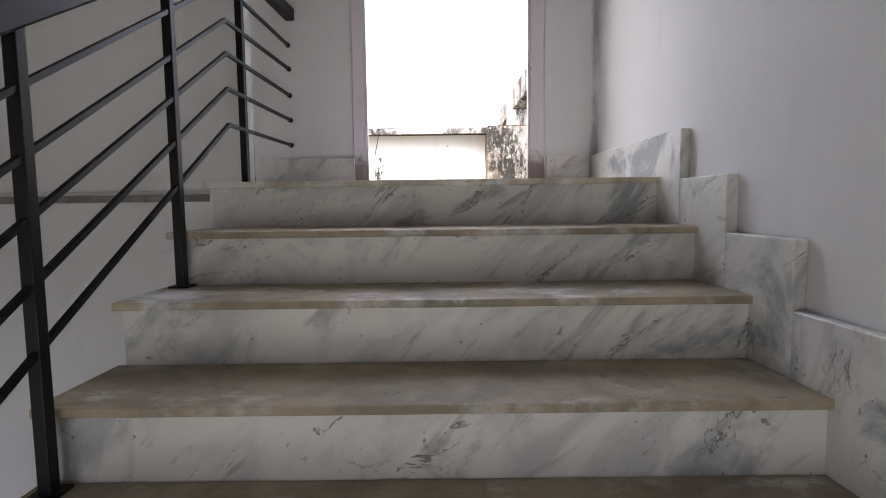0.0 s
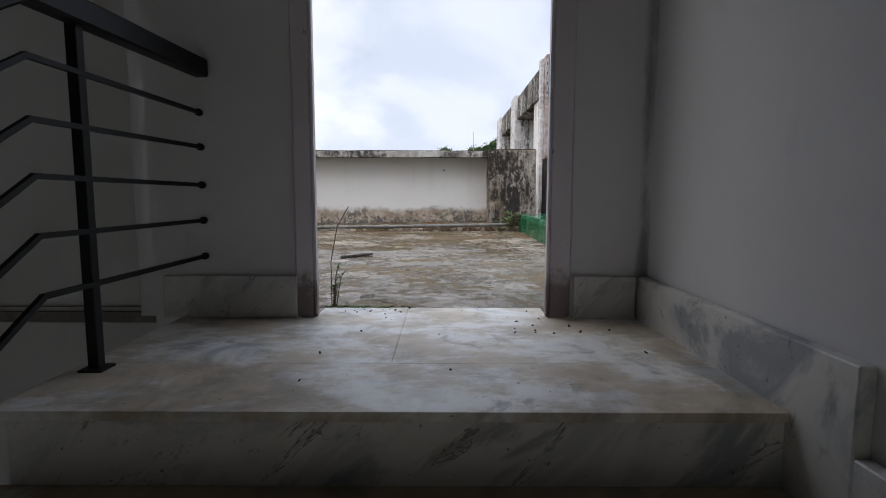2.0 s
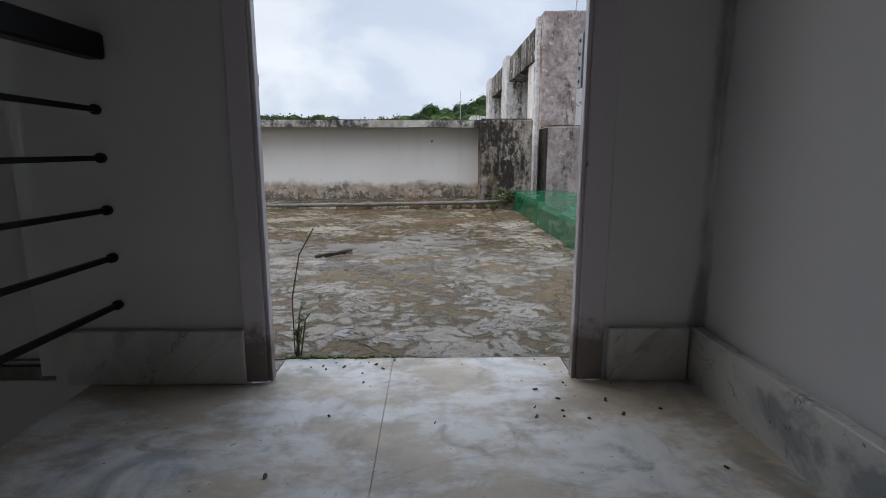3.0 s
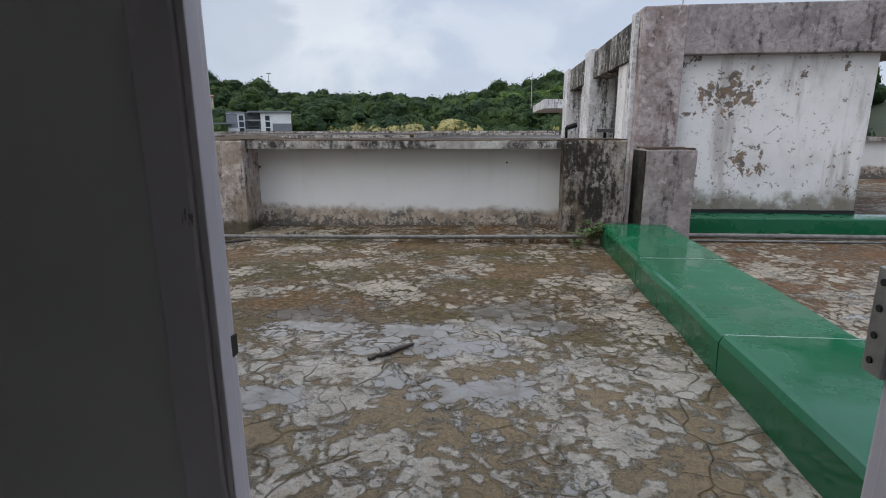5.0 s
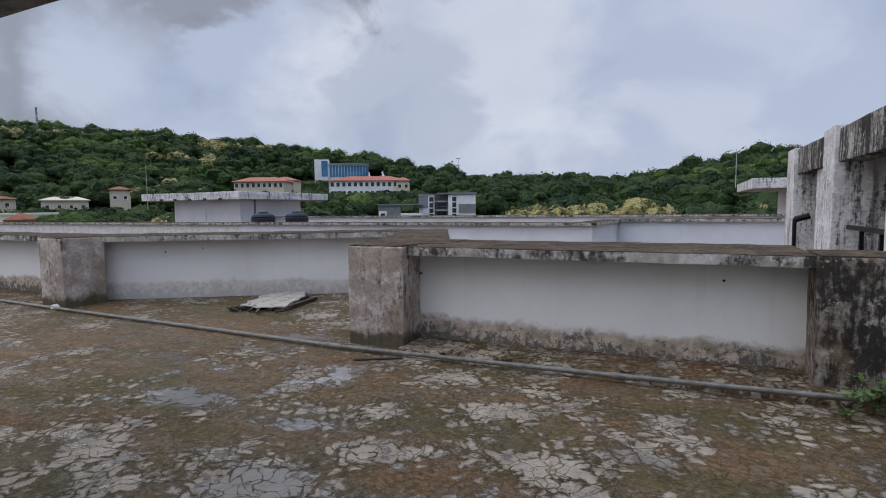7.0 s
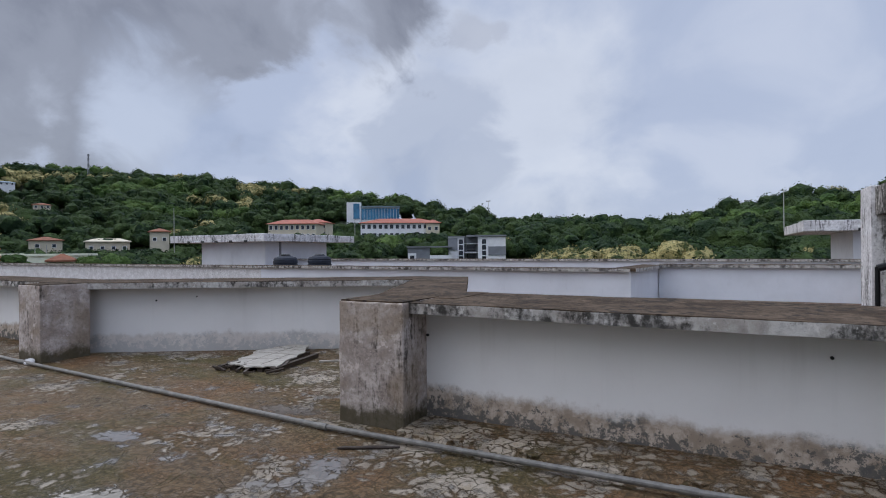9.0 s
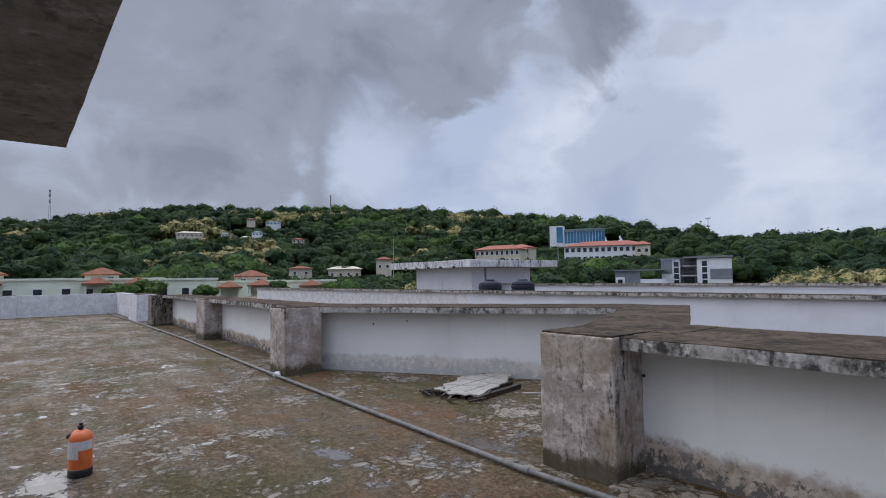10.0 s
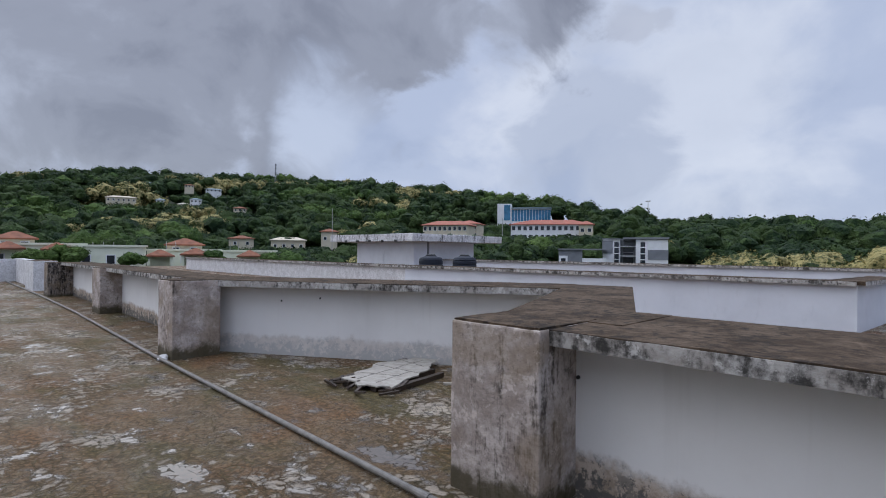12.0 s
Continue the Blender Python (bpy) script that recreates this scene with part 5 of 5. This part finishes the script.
def woods():
    rng = np.random.default_rng(7)
    kinds = {"dark": [], "flower": [], "bright": []}
    placed = 0
    r = 78.0
    while r < 480:
        gap = 5.6 + r * 0.0095
        step = math.degrees(gap / r)
        az = -32.0 + rng.uniform(0, step)
        while az < 104:
            a = az + rng.normal() * step * 0.25
            rr = r + rng.normal() * gap * 0.3
            az += step
            lim = table(REACH, a)
            if rr > lim + 12 or (rr < 88 and 62 < a < 100):
                continue
            g = terrain(a, rr)
            rad = gap * rng.uniform(0.5, 1.2)
            tall = rng.uniform(5.5, 8.5) if rr > lim - 45 else rng.uniform(3.5, 11.5) if rr > 120 else rng.uniform(6, 9)
            top = g + tall
            if rr > lim - 25:
                top += rng.uniform(-1, 1.6) * 0.7
            if rr < 190:
                top = max(top, height_at(a, rng.uniform(-1.6, 0.7), rr) - rad * 0.5)
            el = math.degrees(math.atan2(top + rad * 0.5 - EYE.z, rr))
            half = math.degrees(rad / rr)
            hidden = False
            for a0, a1, foot, dist in CLEAR:
                if a0 - half < a < a1 + half and rr < dist + 6 and el > foot:
                    top = height_at(a, foot - rng.uniform(0.0, 0.4), rr) - rad * 0.5
                    el = foot
                    hidden = hidden or top - g < 2.5 or rr > dist - 6
            if hidden or el < -2.2:
                continue
            c = spot(a, rr, top - rad * 0.45)
            mixn = noise.noise(Vector((c.x * 0.017, c.y * 0.017, 3.0))) + rng.normal() * 0.12
            kind = "flower" if mixn > 0.40 or (3.5 < a < 21.5 and rr < 125) else "bright" if mixn < -0.38 else "dark"
            near = max(0.3, min(1.0, 140 / rr))
            kinds[kind].append(crown(rng, c, rad, near))
            placed += 1
        r += gap * 0.86
    for a, rr, el, rad in ((82.6, 66, 0.15, 1.5), (81.2, 67, 0.35, 1.9), (79.8, 66, 0.25, 1.6), (75.0, 68, -0.1, 1.4), (68.2, 70, 0.1, 1.4), (63.0, 72, 0.0, 1.8), (61.0, 74, 0.1, 2.0)):
        kinds["bright"].append(crown(rng, spot(a, rr, height_at(a, el, rr) - rad * 0.9), rad, 1.0))
    leaves_object("woods", kinds["dark"], LEAF, "dense dark green wooded hillside", "woods")
    leaves_object("flowering_woods", kinds["flower"], LEAF_Y, "trees in cream yellow blossom among the woods", "woods")
    leaves_object("bright_woods", kinds["bright"], LEAF_L, "brighter green trees among the woods", "woods")
    return placed


woods()

# ---- far houses ----


def local(bm, m):
    bmesh.ops.transform(bm, matrix=m, verts=list(bm.verts))
    return bm


def hip_roof(bm, w, d, z0, rise, over, ridge=0.3):
    a, b = w / 2 + over, d / 2 + over
    base = [bm.verts.new(p) for p in ((-a, -b, z0), (a, -b, z0), (a, b, z0), (-a, b, z0))]
    low = [bm.verts.new((v.co.x, v.co.y, z0 - 0.18)) for v in base]
    k = a * ridge
    top = [bm.verts.new((-k, 0, z0 + rise)), bm.verts.new((k, 0, z0 + rise))]
    bm.faces.new((base[0], base[1], top[1], top[0])), bm.faces.new((base[1], base[2], top[1]))
    bm.faces.new((base[2], base[3], top[0], top[1])), bm.faces.new((base[3], base[0], top[0]))
    for i in range(4):
        bm.faces.new((low[i], low[(i + 1) % 4], base[(i + 1) % 4], base[i]))
    bm.faces.new(low[::-1])


def house(name, label, az, r, el_top, w, d, h, wall, roof=None, rise=1.5, over=0.5, storeys=1, bays=3, turn=0.0, pane=GLASS, group="", win=(1.1, 1.2), category="house", deep=8.0):
    """A far building that faces the roof: walls, a roof, and windows with frames. el_top is the bearing height of its eaves."""
    z_top = height_at(az, el_top, r)
    at = spot(az, r, z_top - h)
    m = Matrix.Translation(at) @ Matrix.Rotation(radians(az + turn), 4, "Z")
    ob = thing(name, at, label, category, group)
    part("wall", local(block(wall, -w / 2, w / 2, -d / 2, d / 2, -deep, h), m), wall, ob)
    bm = bmesh.new()
    if roof is None:
        box(bm, -w / 2 - 0.2, w / 2 + 0.2, -d / 2 - 0.2, d / 2 + 0.2, h, h + 0.25)
    else:
        hip_roof(bm, w, d, h + 0.02, rise, over, 0.1 if w < 1.3 * d else 0.5)
    part("roof", local(bm, m), roof or wall, ob)
    sh = h / storeys
    for s in range(storeys):
        for b in range(bays):
            x = -w / 2 + w * (b + 0.5) / bays
            z = sh * s + sh * 0.32
            ww, wh = win
            wn = part("window", local(block(WHITE, x - ww / 2 - 0.12, x + ww / 2 + 0.12, -d / 2 - 0.08, -d / 2 + 0.02, z - 0.1, z + wh + 0.1), m), WHITE, ob)
            part("pane", local(block(pane, x - ww / 2, x + ww / 2, -d / 2 - 0.11, -d / 2 - 0.07, z, z + wh), m), pane, wn)
    return ob


def porch(az, r, el_top, w, group):
    """A red hipped porch roof on four posts."""
    z = height_at(az, el_top, r)
    at = spot(az, r, z - 2.6)
    m = Matrix.Translation(at) @ Matrix.Rotation(radians(az), 4, "Z")
    ob = thing("roof_pavilion", at, "open pavilion with a red tiled hip roof on cream posts", "pavilion", group)
    bm = bmesh.new()
    hip_roof(bm, w, w * 0.9, 2.2, 0.75, 0.35, 0.1)
    part("roof", local(bm, m), TILE_ROOF, ob)
    for sx in (-1, 1):
        for sy in (-1, 1):
            part("post", local(block(PALE_GREEN, sx * w / 2 - 0.16, sx * w / 2 + 0.16, sy * w * 0.4 - 0.16, sy * w * 0.4 + 0.16, -2.0, 2.2), m), PALE_GREEN, ob)
    part("rear_wall", local(block(GREYWALL, -w / 2 + 0.2, w / 2 - 0.2, w * 0.4, w * 0.45, -2.0, 2.1), m), PALE_GREEN, ob)


# the pale green row below the hill
for az, w, el in ((93.6, 7.5, 0.25), (88.6, 8.0, 0.30), (82.5, 9.5, 0.25), (77.0, 7.5, 0.15)):
    house("row_house", "pale green flat roofed row house with small windows", az, 80, el, w, 8, 3.0, PALE_GREEN, None, bays=3, win=(0.8, 1.0), group="pale green row", deep=9)
for az, w, el in ((70.9, 9.0, -0.15), (65.6, 9.0, -0.2)):
    house("row_house", "pale green flat roofed row house with small windows", az, 84, el, w, 8, 2.4, PALE_GREEN, None, bays=3, win=(0.8, 0.9), group="pale green row", deep=9)
for az, el, w in ((92.3, 0.35, 2.8), (84.3, 0.30, 2.4), (81.0, 0.25, 2.4), (73.0, -0.3, 2.6), (69.9, -0.15, 3.0), (64.9, -0.3, 2.6)):
    porch(az, 76, el, w, "porches of the pale green row")
for az, el, w in ((92.1, 0.85, 3.6), (83.9, 0.80, 3.8), (70.9, 0.45, 4.4)):
    house("roof_room", "cream roof room with a red tiled hip roof", az, 84, el, w, 4, 1.8, CREAM, TILE_ROOF, 0.9, 0.4, bays=2, win=(0.7, 0.8), group="roof rooms", deep=3)
for az, r, el, w, h, wall, roof, bays, st in (
        (65.9, 185, 1.15, 7.5, 3.0, CREAM, TILE_ROOF, 2, 1), (61.3, 185, 1.05, 11.0, 3.5, CREAM, CREAM, 4, 1), (57.1, 175, 2.0, 5.0, 4.0, CREAM, TILE_ROOF, 2, 1),
        (76.5, 325, 4.75, 17.0, 3.2, CREAM, CREAM, 6, 1), (73.3, 330, 4.7, 5.0, 2.8, WHITE, BLUE_ROOF, 2, 1), (70.2, 355, 4.9, 8.0, 2.8, WHITE, BLUE_ROOF, 3, 1), (71.3, 345, 4.4, 7.0, 2.5, CREAM, CREAM, 3, 1),
        (70.8, 385, 6.25, 7.0, 2.0, CREAM, TILE_ROOF, 3, 1), (68.6, 385, 5.95, 12.0, 2.0, WHITE, BLUE_ROOF, 4, 1), (74.6, 390, 6.25, 8.0, 1.8, WHITE, BLUE_ROOF, 3, 1), (66.1, 295, 4.2, 8.0, 2.5, CREAM, TILE_ROOF, 3, 1),
        (95.2, 175, 1.6, 10.0, 5.0, WHITE, BLUE_ROOF, 4, 2), (96.6, 170, 2.2, 9.0, 4.0, WHITE, BLUE_ROOF, 3, 1)):
    house("hill_house", "small house half hidden among the hillside trees", az, r, el, w * (0.8 if r > 280 else 1.0), 7, h * (0.85 if r > 280 else 1.0), wall, roof, 1.0, 0.5, st, bays, group="houses on the hill", deep=4, win=(0.8, 0.9))

# two long blocks with orange red roofs, and the glass fronted hall above them
house("school_block", "white three storey block with an orange red roof", 33.2, 205, 2.95, 30.0, 10, 6.5, WHITE, ORANGE_ROOF, 1.9, 0.7, 2, 14, win=(1.2, 1.5), category="building")
house("school_block", "white block with an orange red roof seen end on", 29.6, 200, 2.95, 5.0, 8, 4.0, CREAM, ORANGE_ROOF, 1.4, 0.5, 1, 2, category="building")
house("school_block", "cream block with a red hip roof behind the hut", 44.2, 195, 2.85, 17.0, 10, 6.0, CREAM, ORANGE_ROOF, 1.7, 0.7, 2, 9, turn=-18, win=(1.0, 1.4), category="building")
house("school_block", "cream wing with a red hip roof", 42.0, 205, 3.0, 9.0, 9, 6.0, CREAM, ORANGE_ROOF, 1.5, 0.6, 2, 5, turn=-18, win=(1.0, 1.4), category="building")

hall_at = spot(36.0, 265, height_at(0, 3.4, 265))
hall = thing("glass_hall", hall_at, "white hall with a curved blue glass front", "building")
hm = Matrix.Translation(hall_at) @ Matrix.Rotation(radians(36.0), 4, "Z")
part("tower", local(block(WHITE, -13.5, -6.5, -4, 5, -8, 8.2), hm), WHITE, hall)
part("tower_glass", local(block(BLUE_GLASS, -10.2, -7.2, -4.2, -3.9, 0, 7.6), hm), BLUE_GLASS, hall)
bm = bmesh.new()
curve = [(-6.4 + 1.45 * i, -3.4 - 2.6 * math.sin(math.pi * i / 13)) for i in range(14)]
prism(bm, curve + [(12.5, 6), (-6.4, 6)], -8, 5.6)
part("body", local(bm, hm), WHITE, hall)
for i in range(13):
    (ax, ay), (bx, by) = curve[i], curve[i + 1]
    bm = bmesh.new()
    d = Vector((bx - ax, by - ay)).normalized()
    o = Vector((d.y, -d.x)) * 0.12
    a, b = Vector((ax, ay)) + d * 0.1, Vector((bx, by)) - d * 0.1
    prism(bm, [a + o, b + o, b, a], -0.4, 5.2)
    part("pane", local(bm, hm), BLUE_GLASS, hall)
bm = bmesh.new()
prism(bm, [(x * 1.03, y - 0.8) for x, y in curve] + [(13.4, 7), (-6.8, 7)], 5.6, 6.3)
part("roof", local(bm, hm), BLUE_ROOF, hall)

# modern white house with grey panels
mod_at = spot(24.8, 118, height_at(0, -1.6, 118))
mod = thing("modern_house", mod_at, "modern white house with grey panels and dark roofs", "house")
mm = Matrix.Translation(mod_at) @ Matrix.Rotation(radians(24.8), 4, "Z")
for name, mat, dims in (("left_block", WHITE, (-6.2, -2.8, -3, 3, -4, 6.1)), ("middle_wall", GREYWALL, (-2.8, 0.6, 0, 3, -4, 6.3)), ("right_block", WHITE, (0.3, 6.4, -3, 4, -4, 6.1)),
                        ("roof", GREYWALL, (-6.3, -2.6, -3.3, 3.3, 6.1, 6.35)), ("roof", GREYWALL, (-2.2, 6.6, -3.4, 4.3, 6.2, 6.55)), ("panel", GREYWALL, (-6.3, -4.2, -3.12, -2.9, 3.2, 5.9)),
                        ("panel", GREYWALL, (2.6, 6.45, -3.12, -2.9, 2.0, 4.0)), ("window", GLASS, (-3.9, -3.0, -3.1, -2.95, 0.8, 5.6)), ("window", GLASS, (1.2, 2.1, -3.1, -2.95, 1.0, 5.6)),
                        ("balcony", WHITE, (-2.8, 0.4, -1.4, 0, 2.6, 2.8)), ("balcony", WHITE, (-2.8, 0.4, -1.4, 0, 4.6, 4.8)), ("rail", GREYWALL, (-2.8, 0.4, -1.42, -1.38, 5.3, 5.4)), ("rail", GREYWALL, (-2.8, 0.4, -1.42, -1.38, 3.4, 3.5)),
                        ("window", GLASS, (-2.2, -0.2, -0.1, 0.02, 0.8, 2.4)), ("window", GLASS, (-2.2, -0.2, -0.1, 0.02, 3.0, 4.4))):
    part(name, local(block(mat, *dims), mm), mat, mod)
for z in (1.9, 3.1, 4.4):
    part("mullion", local(block(WHITE, -3.95, -2.95, -3.16, -3.08, z, z + 0.18), mm), WHITE, mod)
    part("mullion", local(block(WHITE, 1.15, 2.15, -3.16, -3.08, z, z + 0.18), mm), WHITE, mod)
shed_at = spot(30.2, 112, height_at(0, -1.7, 112))
shed = thing("low_annexe", shed_at, "low dark annexe with a white doorway beside the modern house", "annexe")
sm = Matrix.Translation(shed_at) @ Matrix.Rotation(radians(30.2), 4, "Z")
for name, mat, dims in (("body", GREYWALL, (-4.2, 0.5, -2, 3, -4, 3.9)), ("roof", GREYWALL, (-4.4, 5.4, -2.4, 3.2, 3.9, 4.15)), ("white_wall", WHITE, (0.5, 5.2, -2.6, 2, -4, 2.2)), ("doorway", WHITE, (-4.1, -2.4, -2.1, -1.98, 1.2, 2.7)), ("dark_door", GLASS, (-3.7, -2.8, -2.16, -2.08, 1.2, 2.2))):
    part(name, local(block(mat, *dims), sm), mat, shed)

# ---- huts on the neighbouring roofs ----
def hut(label, cx, cy, w, d, low, high, slab_over):
    """A stair hut whose south east corner is at cx, cy, under a broad slab."""
    ob = thing("stair_hut", (cx - w / 2, cy + d / 2, 0), label, "hut", "stair huts")
    part("wall", block(STREAKED, cx - w, cx, cy, cy + d, low, high), ROOF_WHITE, ob)
    part("slab", block(STREAKED, cx - w - slab_over[0], cx + slab_over[1], cy - slab_over[1], cy + d + slab_over[0], high, high + 0.42, bevel=0.03, cuts=6, amount=0.03), STREAKED, ob, "stained concrete roof slab")
    part("door", block(GREYWALL, cx - w * 0.72, cx - w * 0.5, cy - 0.03, cy + 0.02, low, high - 0.5), ROOF_WHITE, ob)
    part("drain", block(GREYWALL, cx + 0.0, cx + 0.06, cy + 1.0, cy + 1.1, low, high), GREYWALL, ob)
    for k in range(5):
        part("weep_hole", block(BLACK, cx - w + k * w / 4.5, cx - w + k * w / 4.5 + 0.22, cy - slab_over[1] - 0.03, cy - slab_over[1] + 0.05, high - 0.02, high + 0.10), BLACK, ob)
    return ob


hut("white stair hut under a broad stained slab", -22.28, 22.27, 5.2, 4.9, -0.05, 1.92, (1.6, 0.9))
hut("white stair hut behind the tank house", 11.2, 27.5, 7.3, 5.0, -0.05, 2.0, (1.7, 0.9))


def water_tank(az, r):
    at = spot(az, r, 0.0)
    ob = thing("water_tank", at, "round dark blue plastic water tank on a roof", "water tank", "water tanks")
    bm = bmesh.new()
    prof = [(0.46, 0.25)]
    for k in range(5):
        z = 0.30 + 0.15 * k
        prof += [(0.50, z), (0.50, z + 0.10), (0.475, z + 0.125)]
    prof += [(0.49, 1.06), (0.44, 1.14), (0.25, 1.20), (0.22, 1.22)]
    lathe(bm, at, prof, 24)
    part("drum", bm, TANK, ob)
    bm = bmesh.new()
    lathe(bm, at, [(0.20, 1.21), (0.21, 1.25), (0.16, 1.28)], 16)
    part("lid", bm, BLACK, ob)
    part("plinth", block(ROOF_WHITE, at.x - 0.6, at.x + 0.6, at.y - 0.6, at.y + 0.6, -0.004, 0.25), ROOF_WHITE, ob)


water_tank(45.7, 22.3)
water_tank(42.1, 22.3)

# ---- masts and aerials ----
def lattice(az, r, el0, el1, w):
    z0, z1 = height_at(0, el0, r) - 8, height_at(0, el1, r)
    at = spot(az, r, z0)
    ob = thing("radio_mast", at, "slender steel lattice radio mast on the ridge", "mast", "radio masts")
    n = 9
    for sx, sy in ((-1, -1), (1, -1), (1, 1), (-1, 1)):
        bm = bmesh.new()
        tube(bm, at + Vector((sx * w, sy * w, 0)), Vector((at.x + sx * w * 0.35, at.y + sy * w * 0.35, z1)), 0.09, 5)
        part("leg", bm, GREYWALL, ob)
    bm = bmesh.new()
    for k in range(n):
        f, g = k / n, (k + 1) / n
        a, b = w * (1 - 0.65 * f), w * (1 - 0.65 * g)
        za, zb = z0 + (z1 - z0) * f, z0 + (z1 - z0) * g
        tube(bm, (at.x - a, at.y - a, za), (at.x + b, at.y - b, zb), 0.06, 4)
        tube(bm, (at.x + a, at.y - a, za), (at.x - b, at.y - b, zb), 0.06, 4)
    part("bracing", bm, GREYWALL, ob)
    for k in (0.72, 0.86, 0.97):
        z = z0 + (z1 - z0) * k
        part("antenna", block(GREYWALL, at.x - w * 0.8, at.x + w * 0.8, at.y - w * 0.8, at.y + w * 0.8, z, z + 1.4, bevel=0.1), GREYWALL, ob)


lattice(87.7, 380, 5.6, 8.15, 0.55)
lattice(62.7, 430, 6.5, 8.85, 0.6)


def pole(name, label, az, r, el0, el1, rad, cross=0.0):
    z0, z1 = height_at(0, el0, r), height_at(0, el1, r)
    at = spot(az, r, z0)
    ob = thing(name, at, label, "pole")
    bm = bmesh.new()
    tube(bm, at, (at.x, at.y, z1), rad, 6, rad * 0.6)
    part("shaft", bm, STEEL, ob)
    if cross:
        bm = bmesh.new()
        bar(bm, (at.x - cross, at.y, z1), (at.x + cross, at.y, z1), rad * 2.5, rad * 2.5)
        part("lamp_arm", bm, STEEL, ob)
    return ob


pole("light_mast", "tall street light mast on the ridge", 23.5, 235, 3.0, 5.3, 0.16, 1.0)
for az, r, e0, e1 in ((56.3, 29.0, 0.0, 4.4), (38.2, 29.5, 1.7, 3.6), (-5.6, 26.0, 1.5, 5.4)):
    pole("aerial", "thin steel aerial on a roof", az, r, e0, e1, 0.022)

# fence posts and pipes on the green row's roofs
for az in (84.6, 78.4, 77.6, 76.8, 66.8, 66.0, 71.7, 72.5):
    pole("roof_pole", "thin pole on a pale green roof", az, 81, 0.0, 0.75 if az < 75 else 0.6, 0.05)

# ---- crazed plates of the screed ----

def clip_cell(poly, p, q):
    """The part of a polygon that lies nearer to p than to q."""
    mx, my, dx, dy = (p[0] + q[0]) / 2, (p[1] + q[1]) / 2, q[0] - p[0], q[1] - p[1]
    out = []
    for i, a in enumerate(poly):
        b = poly[(i + 1) % len(poly)]
        fa, fb = (a[0] - mx) * dx + (a[1] - my) * dy, (b[0] - mx) * dx + (b[1] - my) * dy
        if fa <= 0:
            out.append(a)
        if fa * fb < 0:
            t = fa / (fa - fb)
            out.append((a[0] + (b[0] - a[0]) * t, a[1] + (b[1] - a[1]) * t))
    return out


def floor_height(x, y):
    return 0.0 if y < 1.4 and x > -4.2 else noise.noise(Vector((x, y, 0)) * 0.8) * 0.006


def plates(x0, x1, y0, y1, size, cut, seed):
    """Broken plates where the crust has held: polygons with their height."""
    rng = random.Random(seed)
    nx, ny = int((x1 - x0) / size), int((y1 - y0) / size)
    seeds = {(i, j): (x0 + (i + rng.uniform(0.05, 0.95)) * size, y0 + (j + rng.uniform(0.05, 0.95)) * size) for i in range(-2, nx + 2) for j in range(-2, ny + 2)}
    for i in range(nx):
        for j in range(ny):
            p = seeds[i, j]
            crust = noise.noise(Vector((p[0] * 0.6, p[1] * 1.3, 4.0))) + 0.5 * noise.noise(Vector((p[0] * 2.1, p[1] * 2.6, 9.0)))
            if crust < cut + rng.uniform(-0.12, 0.12):
                continue
            poly = [(p[0] - size * 1.2, p[1] - size * 1.2), (p[0] + size * 1.2, p[1] - size * 1.2), (p[0] + size * 1.2, p[1] + size * 1.2), (p[0] - size * 1.2, p[1] + size * 1.2)]
            for di in range(-2, 3):
                for dj in range(-2, 3):
                    if (di or dj) and (i + di, j + dj) in seeds:
                        poly = clip_cell(poly, p, seeds[i + di, j + dj])
            f = rng.uniform(0.80, 0.95)
            poly = [(p[0] + (x - p[0]) * f + rng.uniform(-0.004, 0.004), p[1] + (y - p[1]) * f + rng.uniform(-0.004, 0.004)) for x, y in poly]
            if len(poly) > 2:
                yield p, poly, floor_height(*p) + rng.uniform(0.0006, 0.0022)


near_plates = list(plates(-2.6, 0.9, 2.5, 4.9, 0.125, 0.20, 21))[:300]
for p, poly, z in near_plates:
    bm = bmesh.new()
    prism(bm, [(x - p[0], y - p[1]) for x, y in poly], -0.010, 0.0)
    ob = part("screed_plate", bm, FLOOR, floor)
    ob.location = (p[0], p[1], z)
rest = bmesh.new()
for p, poly, z in list(plates(-10.0, -2.6, 1.4, 5.0, 0.14, 0.36, 22)) + list(plates(-2.4, 0.6, 5.42, 5.8, 0.15, -0.9, 23)):
    lift = 0.0 if p[1] < 5.3 else 0.037 + (p[0] + 2.62) * 0.0143 + (p[1] - 5.4) * 0.03
    prism(rest, poly, z - 0.010 + lift, z + lift)
part("screed_plates", rest, FLOOR, floor)
tagged(bpy.data.objects["screed_plates"], "broken pale plates of roof screed", kind="stuff")
